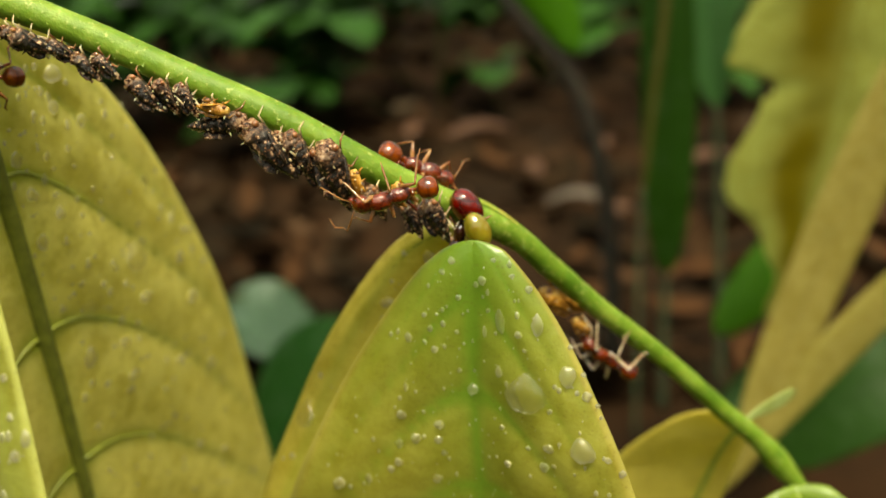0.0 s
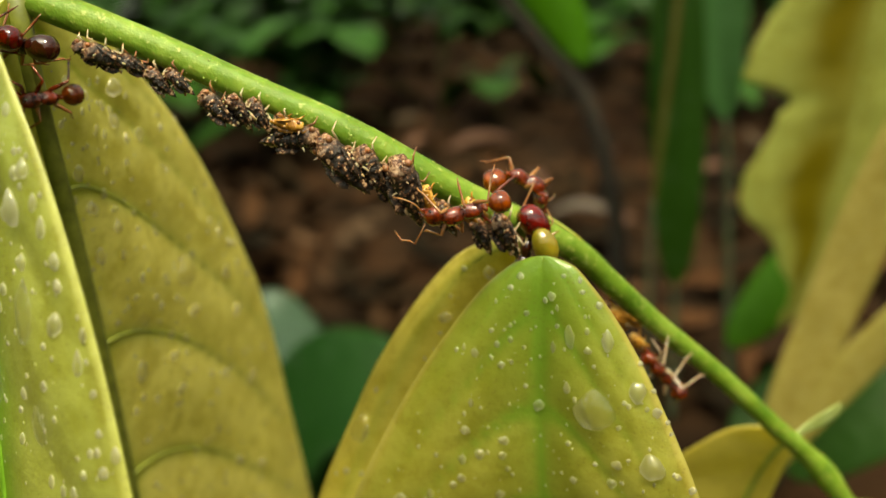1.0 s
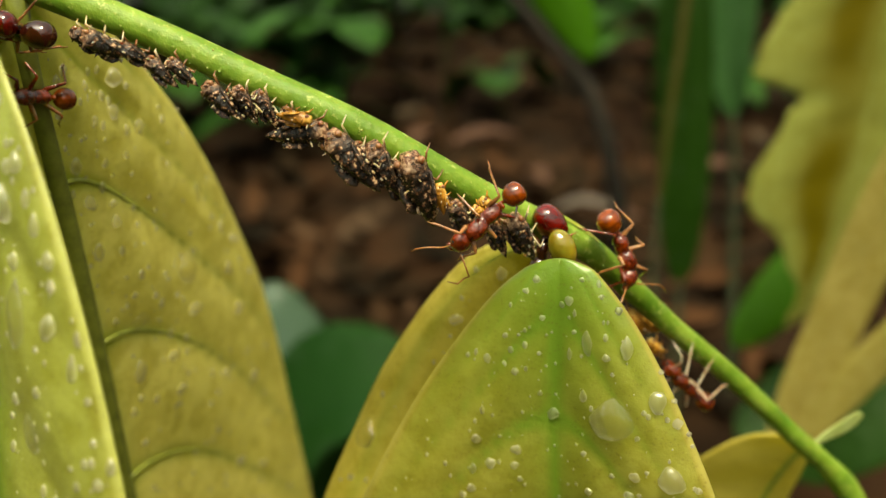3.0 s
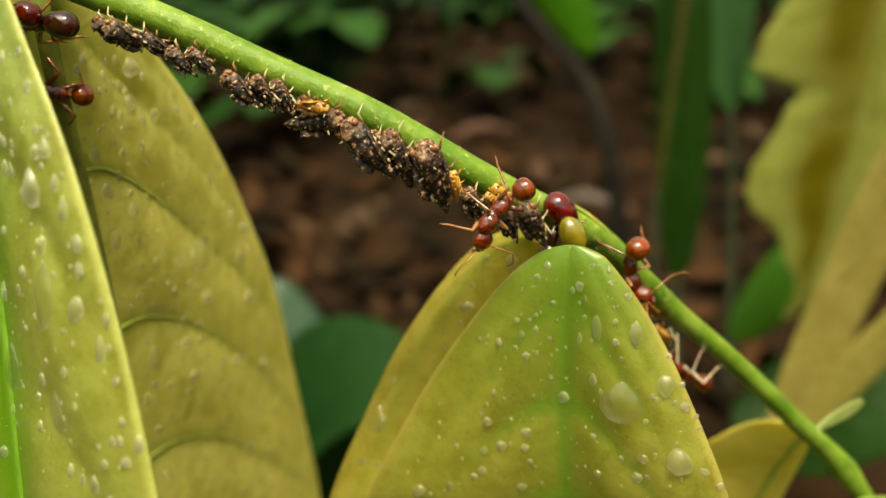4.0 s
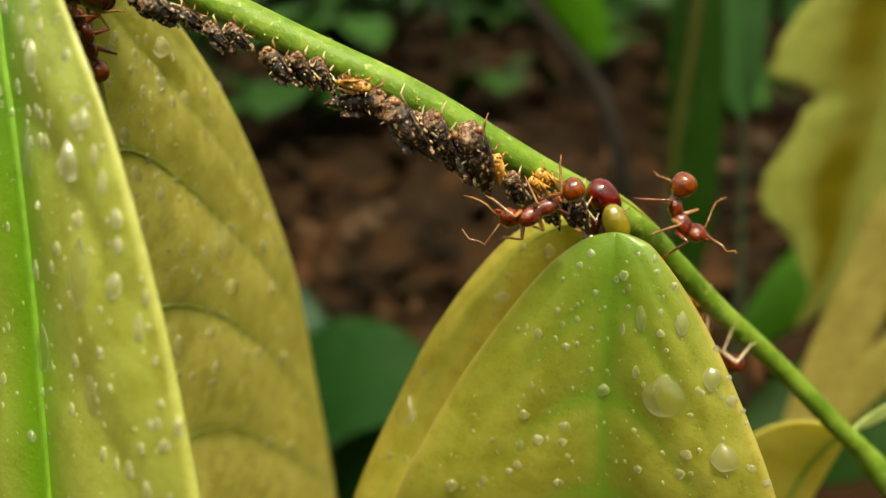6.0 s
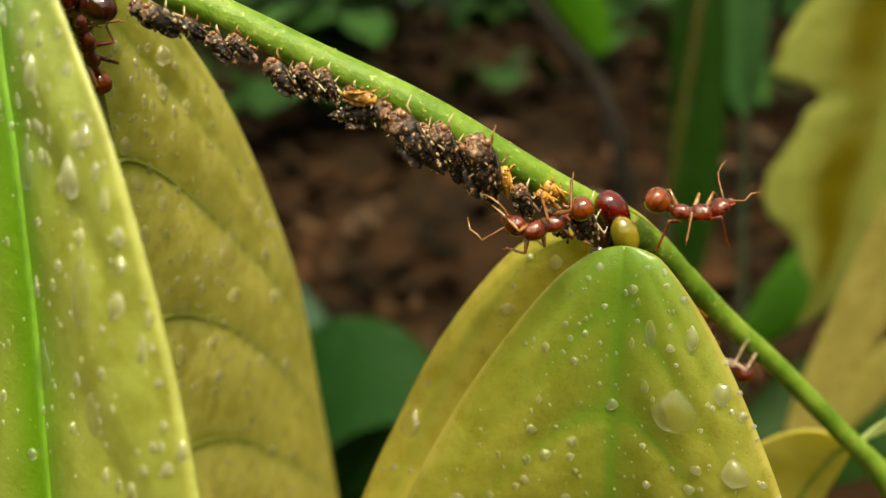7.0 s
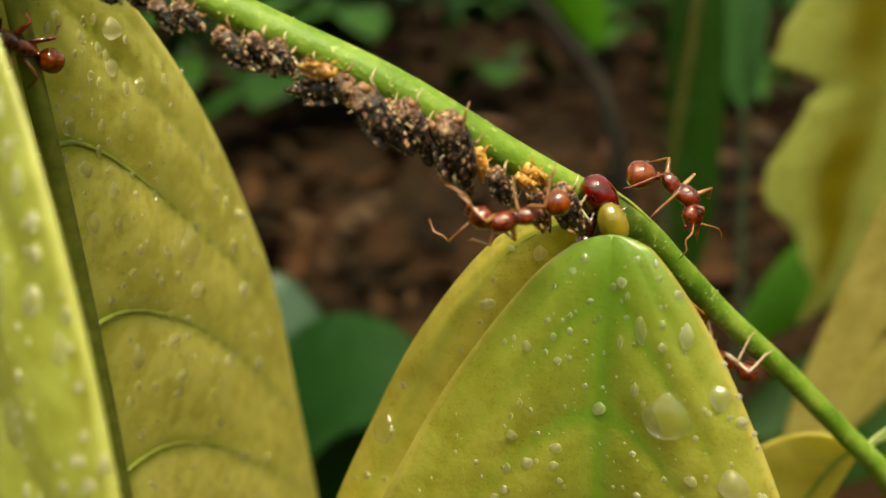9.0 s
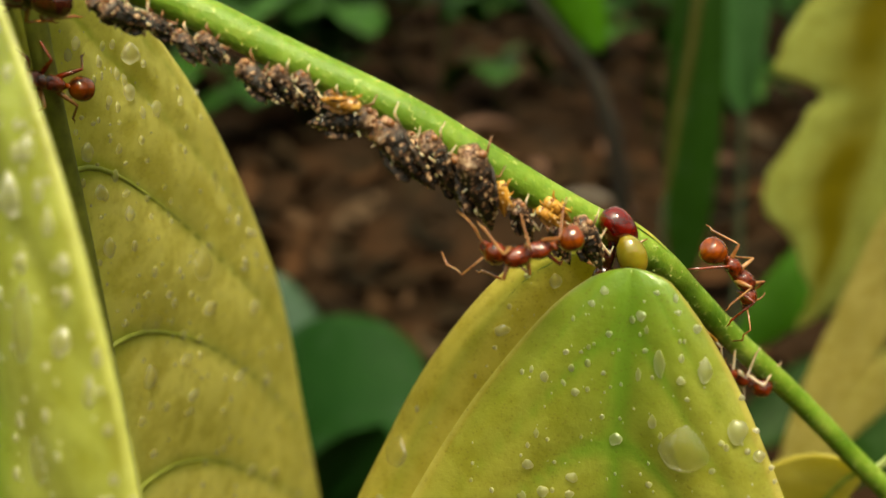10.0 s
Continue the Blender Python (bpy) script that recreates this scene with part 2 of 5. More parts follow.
class Leaf:
    """A leaf blade: a midrib line, and two halves that leave it along their own directions, folded, quilted and curled."""

    def __init__(self, rib, right, left, width, p=0.6, q=0.5, scale_right=1.0, scale_left=1.0, curl=0.06, quilt=0.25, veins=9, lean=0.45, wave=0.0, bite=None, shift=0.06, roll=0.0, ledge=0.0):
        self.rib = [Vector(r) for r in spline(rib, 160)]
        self.steps = [0.0]
        for a, b in zip(self.rib, self.rib[1:]):
            self.steps.append(self.steps[-1] + (b - a).length)
        self.length = self.steps[-1]
        self.right, self.left = Vector(right).normalized(), Vector(left).normalized()
        self.width, self.p, self.q = width, p, q
        self.sr, self.sl, self.curl, self.quilt, self.veins, self.lean, self.wave, self.bite, self.shift, self.roll, self.ledge = scale_right, scale_left, curl, quilt, veins, lean, wave, bite, shift, roll, ledge
        peak = p / (p + q)
        self.norm = peak ** p * (1 - peak) ** q

    def on_rib(self, s):
        x = max(0.0, min(1.0, s)) * self.length
        k = min(max(int(np.searchsorted(self.steps, x)) - 1, 0), 158)
        return self.rib[k].lerp(self.rib[k + 1], (x - self.steps[k]) / (self.steps[k + 1] - self.steps[k]))

    def half_width(self, s, u):
        w = self.width * max(s, 0) ** self.p * max(1 - s, 0) ** self.q / self.norm * (self.sr if u > 0 else self.sl)
        if self.bite:
            w *= self.bite(s, u)
        d = max(s, 0) * self.length
        return w + self.ledge * min(1.0, d / 0.55) ** 0.5 * math.exp(-d / 5.0)

    def place(self, s, u, off=0.0):
        """s from base to tip, u from -1 (left margin) to 1 (right margin), off: millimetres above the blade."""
        k = self.on_rib(s)
        along = (self.on_rib(s + 0.01) - self.on_rib(s - 0.01)).normalized()
        d = self.right if u > 0 else self.left
        d = (d - along * d.dot(along) * 0.9).normalized()
        w = self.half_width(s, u) * abs(u)
        other = (self.right * 0.5 - self.left * 0.5).normalized()
        n = along.cross(other).normalized()
        phase = (s - self.lean * (abs(u) ** 1.8 * 0.30 - 0.05 * abs(u))) * self.veins + self.shift
        lift = self.quilt * math.sin(math.pi * (phase % 1.0)) * min(1, abs(u) * 4) * (1 - abs(u) ** 4) * min(1, s * 9)
        lift -= self.curl * w * abs(u) ** 3
        lift -= self.roll * w * abs(u) * fall(s * self.length, 9.0)
        lift += self.wave * math.sin(s * 19 + u * 2) * abs(u) ** 2
        return k + d * w + n * (lift + off)

    def blade(self, ns=70, nu=14, thick=0.22, tone=None):
        verts, tones, faces = [], [], []
        us = [j / nu for j in range(-nu, nu + 1)]
        m = len(us)
        for layer in (0, 1):
            for i in range(ns + 1):
                s = (i / ns) ** 1.5 if self.p < 0.9 else i / ns
                s = 0.0005 + 0.999 * s
                for u in us:
                    edge = 1 - abs(u) ** 8 * 0.7
                    verts.append(self.place(s, u, -layer * thick * edge - (1 - edge) * thick * 0.3))
                    tones.append(tone(s, u) if tone else 0.0)
        k = (ns + 1) * m
        for i in range(ns):
            for j in range(m - 1):
                a = i * m + j
                faces.append((a, a + 1, a + m + 1, a + m))
                faces.append((k + a, k + a + m, k + a + m + 1, k + a + 1))
            a = i * m
            faces.append((a, a + m, k + a + m, k + a))
            a = i * m + m - 1
            faces.append((a, k + a, k + a + m, a + m))
        for j in range(m - 1):
            faces.append((j, k + j, k + j + 1, j + 1))
            a = ns * m + j
            faces.append((a, a + 1, k + a + 1, k + a))
        return Mesh().add(verts, faces, tones)

    def midrib(self, r0, r1, off=0.05, s1=0.97):
        pts = [self.place(0.001 + s1 * i / 40, 0.0, off) for i in range(41)]
        return Mesh().add(*tube(pts, [r0 + (r1 - r0) * i / 40 for i in range(41)], 10))

    def vein(self, k, side, r=0.16, off=0.0):
        pts = []
        for i in range(15):
            u = i / 14 * 0.9
            s = (k - self.shift) / self.veins + self.lean * (u ** 1.8 * 0.30 - 0.05 * u)
            if 0 < s < 0.98:
                pts.append(self.place(s, side * max(u, 0.012), off))
        return Mesh().add(*tube(pts, [r * (1 - 0.8 * i / len(pts)) for i in range(len(pts))], 6)) if len(pts) > 3 else None


def hang_leaf(name, leaf, mat, rib_mat, label, tone=None, rib=(0.5, 0.15), rib_off=0.05, veins=True, vein_mat=None, vein_r=0.16, vein_off=0.02, category="leaf", thick=0.22, ns=70, nu=14, groups=""):
    g = group(name)
    part("blade", leaf.blade(ns, nu, thick, tone), mat, g)
    part("midrib", leaf.midrib(*rib, off=rib_off), rib_mat, g, "raised green midrib")
    if veins:
        for k in range(1, leaf.veins):
            for side in (1, -1):
                v = leaf.vein(k, side, vein_r, vein_off)
                if v:
                    part("side_vein", v, vein_mat or rib_mat, g)
    return tagged(g, label, category, groups)


# ---- ground ----
def bank(x, y):
    """Height of the forest floor, in plan millimetres."""
    h = 462 + 8 * noise.noise((x * 0.004, y * 0.004, 0)) + 3 * noise.noise((x * 0.02, y * 0.02, 3))
    return h + 115 * max(0, min(1, (y - 250) / 800)) ** 1.1 + max(0, y - 1050) * 0.03


def ground():
    g = Mesh()
    xs = [-60000, -20000, -6000, -3000] + [-2000 + 100 * i for i in range(41)] + [3000, 6000, 20000, 60000]
    ys = [-60000, -20000, -5000, -2000] + [-1000 + 80 * i for i in range(44)] + [3500, 6000, 12000, 30000, 80000]
    verts = [W(x, y, bank(x, min(y, 5000)) if abs(x) < 7000 else bank(0, min(y, 5000))) for y in ys for x in xs]
    n = len(xs)
    faces = [(j * n + i, j * n + i + 1, (j + 1) * n + i + 1, (j + 1) * n + i) for j in range(len(ys) - 1) for i in range(n - 1)]
    g.add(verts, faces)
    return tagged(part("ground", g, SOIL), "dark damp forest soil rising gently away", "ground", kind="structure")


ground()


def litter():
    g = Mesh()
    rnd = random.Random(4)
    for i in range(4200):
        y = 300 + 2300 * rnd.random() ** 1.6
        x = (rnd.random() - 0.5) * (500 + y * 1.3) + 0.05 * y
        if i >= 3200:
            x, y = 4400 * (rnd.random() - 0.5), 4400 * (rnd.random() - 0.5)
        z = bank(x, y) + 3 + 6 * rnd.random()
        size, a, tilt, roll = 6 + 15 * rnd.random() ** 1.5, rnd.random() * 6.28, (rnd.random() - 0.5) * 1.1, (rnd.random() - 0.5) * 1.1
        m = Matrix.Rotation(a, 3, "Z") @ Matrix.Rotation(tilt, 3, "X") @ Matrix.Rotation(roll, 3, "Y")
        verts = []
        for layer in (0, 0.5):
            for i in range(6):
                s = i / 5
                w = size * 0.42 * (max(s, 0.02) ** 0.6) * (max(1 - s, 0.02) ** 0.6) * 2
                for u in (-1, 0, 1):
                    verts.append(W(x, y, z) + m @ Vector(((s - 0.5) * size * 2, u * w, abs(u) * w * 0.35 + size * 0.25 * (s - 0.5) ** 2 * 4 - layer)))
        faces = []
        for i in range(5):
            for j in range(2):
                b0 = i * 3 + j
                faces.append((b0, b0 + 1, b0 + 4, b0 + 3))
                faces.append((18 + b0, 18 + b0 + 3, 18 + b0 + 4, 18 + b0 + 1))
        g.add(verts, faces)
    return tagged(part("leaf_litter", g, LITTER), "damp brown and rust fallen leaves on the soil", "leaf litter", kind="stuff")


litter()


# ---- the plant ----
STEM_LINE = [W(-63, 58, 617.5), W(-40.8, 57.6, 611.4), W(-23.8, 57.2, 604.9), W(-14.5, 57, 600.55), W(-8.2, 56.7, 597.44), W(-1.8, 57.9, 593.34), W(4.77, 61.6, 589.16), W(7.92, 63.6, 585.96), W(11.55, 65.7, 582.16), W(16.5, 68.4, 577.37), W(21.89, 71, 571.74), W(27.3, 73.4, 565.89), W(33, 74.6, 556.5), W(40, 77, 536), W(48, 81, 495), W(54, 84, 455)]
NODE_UPPER, NODE_MID, NODE_LOW = W(-24.5, 55, 605), W(3.6, 61.0, 589.9), W(27.3, 73.4, 565.89)


def plant_stem():
    line = spline(STEM_LINE, 220)
    rnd = random.Random(8)
    radii = []
    for p in line:
        r = 0.90 - 0.15 * max(0, min(1, p.x / 12)) + 0.04 * noise.noise(p * 0.2)
        for node, grow in ((NODE_UPPER, 0.16), (NODE_MID, 0.10), (NODE_LOW, 0.30)):
            r += grow * fall((p - node).length, 2.2)
        radii.append(r)
    g = group("plant_stem")
    part("stalk", Mesh().add(*tube(line, radii, 24)), STEM, g)
    warts = Mesh()
    for _ in range(280):
        k = rnd.randrange(18, 150)
        d = (line[k + 1] - line[k]).normalized()
        out = d.orthogonal()
        out.rotate(Matrix.Rotation(rnd.random() * 6.28, 3, d))
        r = 0.025 + 0.055 * rnd.random() ** 2.5
        warts.add(*blob(line[k] + (line[k + 1] - line[k]) * rnd.random() + out.normalized() * (radii[k] + 0.005), (r, r, r), None, 6, 4))
    tagged(part("warty_skin", warts, WART, g, "tiny pale warts on the stem"), kind="stuff")
    flap = Mesh()
    verts, faces = [], []
    axis = (W(8.8, 64.2, 584.6) - W(-1.8, 57.9, 593.5)).normalized()
    side = Vector((0.55, 0.6, 0.55))
    side = (side - axis * side.dot(axis)).normalized()
    up = axis.cross(side)
    for layer in (0, 1):
        for i in range(13):
            s = i / 12
            for j in range(9):
                a = (j - 4) / 4 * 1.0
                r = 0.98 + 0.16 * math.sin(math.pi * s) ** 0.7 - 0.12 * layer
                verts.append(NODE_MID + axis * (s * 4.2 - 1.6) + (side * math.cos(a) + up * math.sin(a)) * r)
    for i in range(12):
        for j in range(8):
            a = i * 9 + j
            faces.append((a, a + 1, a + 10, a + 9))
            faces.append((117 + a, 117 + a + 9, 117 + a + 10, 117 + a + 1))
    part("node_scale", flap.add(verts, faces), PALE_STEM, g, "yellow-green scale hugging the node")
    return tagged(g, "fresh green warty stem of a young plant", "stem")


def pale_stem_material(name, lo, hi, scale=700, rough=0.34):
    m, n, l, b = material(name, lo, rough)
    t = noise_node(n, l, scale, 4)
    r = ramp(n, l, t.outputs[0], (0.3, lo), (0.7, hi))
    l.new(r.outputs[0], b.inputs["Base Color"])
    bump(n, l, b, t.outputs[0], 0.25, 0.0001)
    b.inputs["Coat Weight"].default_value = 0.8 if rough < 0.2 else 0.0
    b.inputs["Subsurface Weight"].default_value = 0.25
    b.inputs["Subsurface Scale"].default_value = 0.0006
    return m


PALE_STEM = pale_stem_material("yellow_green_scale", (0.26, 0.30, 0.03), (0.42, 0.42, 0.08))
KNOB = pale_stem_material("amber_knob", (0.14, 0.11, 0.008), (0.25, 0.195, 0.016), rough=0.14)
WART = pale_stem_material("pale_wart", (0.22, 0.30, 0.05), (0.36, 0.40, 0.12))
plant_stem()


def knob(name, at, radii, turn, label):
    """The swollen, finely ringed joint between a leaf and the stem."""
    ring = lambda u: 1.0 + 0.005 * math.sin(u.x * 26)
    return tagged(part(name, Mesh().add(*blob(at, radii, turn.to_3x3(), 24, 40, ring)), KNOB), label, "leaf joint")


knob("leaf_joint", W(2.95, 57.5, 590.1), (1.22, 0.80, 0.80), pose(0, 0, 0, 0, 68, 20), "swollen yellow-green joint between leaf and stem")

# the young leaf that hangs from the middle joint
SIDE_VEIN = vein_material("side_vein", (0.20, 0.23, 0.025), (0.32, 0.34, 0.06))


def rim(u, amount=0.75):
    """The pale edge highlight along a blade's margin, put into its colour as a negative tone."""
    return -amount * fall(1 - abs(u), 0.035)


young = Leaf([W(2.57, 55.6, 589.98), W(2.49, 55.5, 587.4), W(2.3, 56.4, 580.2), W(2.5, 57.3, 573), W(3, 60, 560), W(4, 66, 545), W(5, 74, 532)],
             (0.82, -0.57, 0.023), (-0.985, 0.16, -0.38), 15.945, 0.755, 0.5, 0.946, 1.11, curl=0.10, quilt=0.22, veins=9, lean=1.05, shift=0.5, roll=0.25, ledge=1.032,
             bite=lambda s, u: 1 - (0.058 if u < 0 else -0.039) * fall(s - 0.10, 0.09) + (0.055 if u < 0 else -0.034) * fall(s - 0.012, 0.03))


def young_tone(s, u):
    w = abs(u) * young.half_width(s, u)
    phase = ((s - young.lean * (abs(u) ** 1.8 * 0.30 - 0.05 * abs(u))) * young.veins + young.shift) % 1.0
    side = fall(min(phase, 1 - phase) * 60 / 9, 0.5) * 0.8
    return min(1.0, 0.08 + 0.75 * math.exp(-s * young.length / 7.5) + 0.8 * fall(w, 0.42) + side * (1 - abs(u)) + 0.2 * fall(w, 3)) + rim(u, 1.0)


hang_leaf("young_leaf", young, YOUNG, VEIN, "yellow-green young leaf beaded with rain, hanging from the stem", young_tone, (0.26, 0.12), -0.24, False, thick=0.3, ns=90, nu=18, groups="leaves of the plant")

# the leaf behind it
behind = Leaf([W(1.62, 61.6, 589.56), W(-2.25, 63.6, 587.11), W(-6.7, 65, 580.4), W(-9.78, 65.2, 574), W(-13.12, 65, 566), W(-15.82, 66, 555), W(-17.32, 70, 540)],
              (0.84, -0.02, -0.54), (-0.62, 0.60, 0.5), 11.5, 0.55, 0.5, 1.3, 0.203, curl=0.12, quilt=0.15, veins=7, lean=0.8)
hang_leaf("leaf_behind", behind, BRIGHTENED, VEIN, "yellowish folded young leaf with rain drops, behind the front leaf", lambda s, u: 0.02 + 0.35 * fall(abs(u) * behind.half_width(s, u), 0.5) + rim(u), (0.14, 0.08), -0.14, False, groups="leaves of the plant", thick=0.3)

# the large leaf that shows its underside
under = Leaf([W(-27.3, 56.6, 606.5), W(-27.8, 58.3, 601.5), W(-28.2, 62.2, 590.4), W(-28.6, 65.4, 580.5), W(-29.2, 69.3, 567.5), W(-30, 74, 548), W(-31, 82, 520), W(-31, 93, 486)],
             (0.31, 0.86, -0.131), (-0.40, -0.88, -0.25), 29.522, 0.62, 0.353, 1.0, 0.8, curl=0.05, quilt=0.55, veins=10, lean=0.85, shift=-0.06)


def under_tone(s, u):
    w = abs(u) * under.half_width(s, u)
    phase = ((s - under.lean * (abs(u) ** 1.8 * 0.30 - 0.05 * abs(u))) * under.veins + under.shift) % 1.0
    return min(1.0, 0.10 + 0.70 * fall(min(phase, 1 - phase) * 14, 0.8) * (1 - 0.6 * abs(u)) + 0.4 * fall(w, 1.6) + 0.35 * fall(s * 130, 11)) + rim(u, 0.6)


hang_leaf("drooping_leaf", under, UNDER, DARK_VEIN, "large yellow-olive leaf underside with green veins and rain drops", under_tone, (0.68, 0.32), 0.12, True, SIDE_VEIN, 0.24, -0.06, groups="leaves of the plant", thick=0.35, ns=170, nu=22)

# the leaf nearest of all
front = Leaf([W(-28.8, 51.6, 609), W(-28.5, 50.1, 601.5), W(-28.0, 49.2, 595), W(-27.8, 48.6, 588), W(-27.9, 48.0, 578.5), W(-28, 47, 563), W(-28.5, 48, 540), W(-29, 54, 515)],
             (0.73, -0.68, 0.109), (-0.80, 0.55, 0.0), 22.324, 0.677, 0.45, 0.77, 1.0, curl=0.05, quilt=0.4, veins=8, lean=0.5)


def front_tone(s, u):
    w = abs(u) * front.half_width(s, u)
    return min(1.0, 0.08 + 0.9 * fall(w, 2.6) + 0.35 * fall(s * 100, 12) + (0.15 if u < 0 else 0)) + rim(u)


GREEN_RIB = vein_material("green_midrib", (0.09, 0.21, 0.01), (0.16, 0.31, 0.025))
hang_leaf("rain_wet_leaf", front, FRONT, GREEN_RIB, "yellow-green leaf with a bright green midrib, streaming with rain drops", front_tone, (0.55, 0.3), -0.30, False, groups="leaves of the plant", thick=0.35, ns=80, nu=18)

# the lower joint: a hanging leaf, a yellow leaf behind and a small bract
lower = Leaf([W(28.2, 71.6, 564.5), W(28.4, 71.0, 563.2), W(28.9, 72.0, 556), W(29.2, 73, 545), W(29.8, 78, 525)],
             (0.9, -0.4, 0.0), (-0.95, -0.2, 0.0), 12.5, 0.55, 0.5, curl=0.12, quilt=0.2, veins=6, lean=0.9)
hang_leaf("lower_leaf", lower, YOUNG, VEIN, "bright green young leaf hanging from the lower joint", lambda s, u: 0.85 - 0.4 * s, (0.25, 0.1), -0.1, False, groups="leaves of the plant", thick=0.3)
yellow = Leaf([W(26.8, 78.6, 567.0), W(25.4, 80, 565.1), W(23.9, 83, 559.2), W(21.5, 85, 550), W(18, 89, 530)],
              (0.9, 0.2, -0.3), (-0.97, 0.1, -0.02), 9.5, 0.42, 0.5, 0.3, 1.0, curl=0.06, quilt=0.15, veins=6, lean=0.6)
# tone -0.6 brightens the blade's colour to make up for the shade on it
hang_leaf("yellow_leaf", yellow, BRIGHTENED, VEIN, "small yellow leaf behind the stem", lambda s, u: -0.6 + 0.8 * fall(abs(u) * yellow.half_width(s, u), 0.5), (0.25, 0.12), 0.02, False, groups="leaves of the plant", thick=0.25)
bract = Leaf([W(23.6, 72.6, 569.3), W(25.4, 73.6, 570.1), W(27.4, 74.9, 570.4), W(29.5, 76.2, 570.8)], (0.15, 0.3, -0.95), (-0.15, -0.3, 0.95), 0.75, 0.8, 0.3, curl=0.1, quilt=0.0, veins=3)
hang_leaf("bract", bract, BRACT, PALE_STEM, "small pale green bract beside the lower joint", lambda s, u: 0.3, (0.18, 0.08), 0.0, False, category="bract", thick=0.2, ns=20, nu=5)


# ---- rain drops ----
def drop_shape(lean=0.0, seg=18, rings=9, seed=0):
    """A unit drop lying on a leaf: a dome, fuller at its lower end, with a rounded foot."""
    verts, faces = [], []
    for i in range(rings + 1):
        th = math.pi * 0.60 * (1 - i / rings)
        for k in range(seg):
            ph = 2 * math.pi * k / seg
            uneven = 1 + 0.30 * noise.noise((1.1 * math.cos(ph), 1.1 * math.sin(ph), seed * 3.7)) if seed else 1.0
            x, y = math.sin(th) * math.cos(ph) * uneven, math.sin(th) * math.sin(ph) * uneven
            squeeze = 1 - lean * max(0, -y) ** 1.5
            z = math.cos(th) * (1 + 0.75 * lean * y)
            verts.append(Vector((x * squeeze, y, z)))
    for i in range(rings):
        for k in range(seg):
            q = (k + 1) % seg
            faces.append((i * seg + k, i * seg + q, (i + 1) * seg + q, (i + 1) * seg + k))
    faces.append(tuple(range(seg - 1, -1, -1)))
    return verts, faces


ROUND_DROPS = [Mesh().add(*drop_shape(0.12, seed=k)).data("water_drop", WATER) for k in (1, 2, 3, 4, 5)]
TEAR_DROPS = [Mesh().add(*drop_shape(0.5, seed=k)).data("water_drop", WATER) for k in (6, 7, 8, 9)]
POOL_DROPS = [Mesh().add(*drop_shape(0.6, 28, 12, seed=k)).data("water_drop", POOL_WATER) for k in (10, 11, 12)]


def drop_frame(leaf, s, u, a, b, high):
    k = leaf.place(s, u)
    along = (leaf.place(min(s + 0.02, 1), u) - leaf.place(max(s - 0.02, 0), u)).normalized()
    e = 0.04 if u < 0.9 else -0.04
    side = (leaf.place(s, u + e) - k).normalized() * (1 if e > 0 else -1)
    n = along.cross(side).normalized()
    down = Vector((0, 0, -1))
    down = (down - n * down.dot(n)).normalized()
    across = down.cross(n).normalized()
    m = Matrix((across * a, down * b, n * high)).transposed().to_4x4()
    m.translation = (k + n * high * 0.10) * MM
    return m


def bead(leaf, drops, where):
    for i, (s, u, a, b) in enumerate(drops):
        big = max(a, b) > 0.95
        kinds = POOL_DROPS if big else TEAR_DROPS if b > 1.3 * a else ROUND_DROPS
        ob = new("water_drop", kinds[i * 7 % len(kinds)])
        ob.matrix_basis = drop_frame(leaf, s, u, a, b, min(a, b) * (0.30 if big else 0.62))
        tagged(ob, ("broad flat rain drop on " if big else "clear running rain drop on " if b > 1.3 * a else "clear round rain drop on ") + where, "water drop", "rain drops on " + where)


def spray(leaf, count, seed, s0, s1, u0, u1, where, size=0.13):
    """Fine spray between the counted drops."""
    rnd = random.Random(seed)
    g = Mesh()
    for _ in range(count):
        s, u = s0 + (s1 - s0) * rnd.random(), u0 + (u1 - u0) * rnd.random()
        r = 0.035 + size * rnd.random() ** 2.5
        m = drop_frame(leaf, s, u, r, r * (1 + 0.7 * rnd.random()), r * 0.6)
        v, f = drop_shape(0.2, 8, 4)
        g.add([m @ (p * MM) / MM for p in v], f)
    return tagged(part("rain_spray", g, WATER), "fine rain spray on " + where, "water drops", kind="stuff")


YOUNG_DROPS = [
    (0.16, -0.005, 0.39, 0.39), (0.02, -0.441, 0.24, 0.24), (0.038, 0.195, 0.28, 0.28), (0.076, 0.359, 0.3, 0.81),
    (0.076, 0.795, 0.38, 0.68), (0.09, 0.149, 0.15, 0.4), (0.087, 0.54, 0.24, 0.24), (0.125, 0.867, 0.51, 0.66),
    (0.124, 0.997, 0.17, 0.17), (0.145, 0.951, 0.3, 0.3), (0.146, 0.475, 1.31, 1.2), (0.204, 0.78, 0.78, 0.87),
    (0.229, 0.48, 0.33, 0.33), (0.206, 0.547, 0.33, 0.33), (0.235, 0.223, 0.24, 0.24), (0.224, 0.979, 0.24, 0.24),
    (0.211, 0.924, 0.21, 0.21), (0.044, 0.918, 0.23, 0.23), (0.13, 0.26, 0.22, 0.44), (0.114, -0.323, 0.23, 0.23),
    (0.078, -0.527, 0.17, 0.17), (0.187, -0.463, 0.32, 0.32), (0.214, -0.348, 0.34, 0.34), (0.199, -0.215, 0.33, 0.33),
    (0.216, -0.215, 0.26, 0.26), (0.22, -0.444, 0.21, 0.38),
]
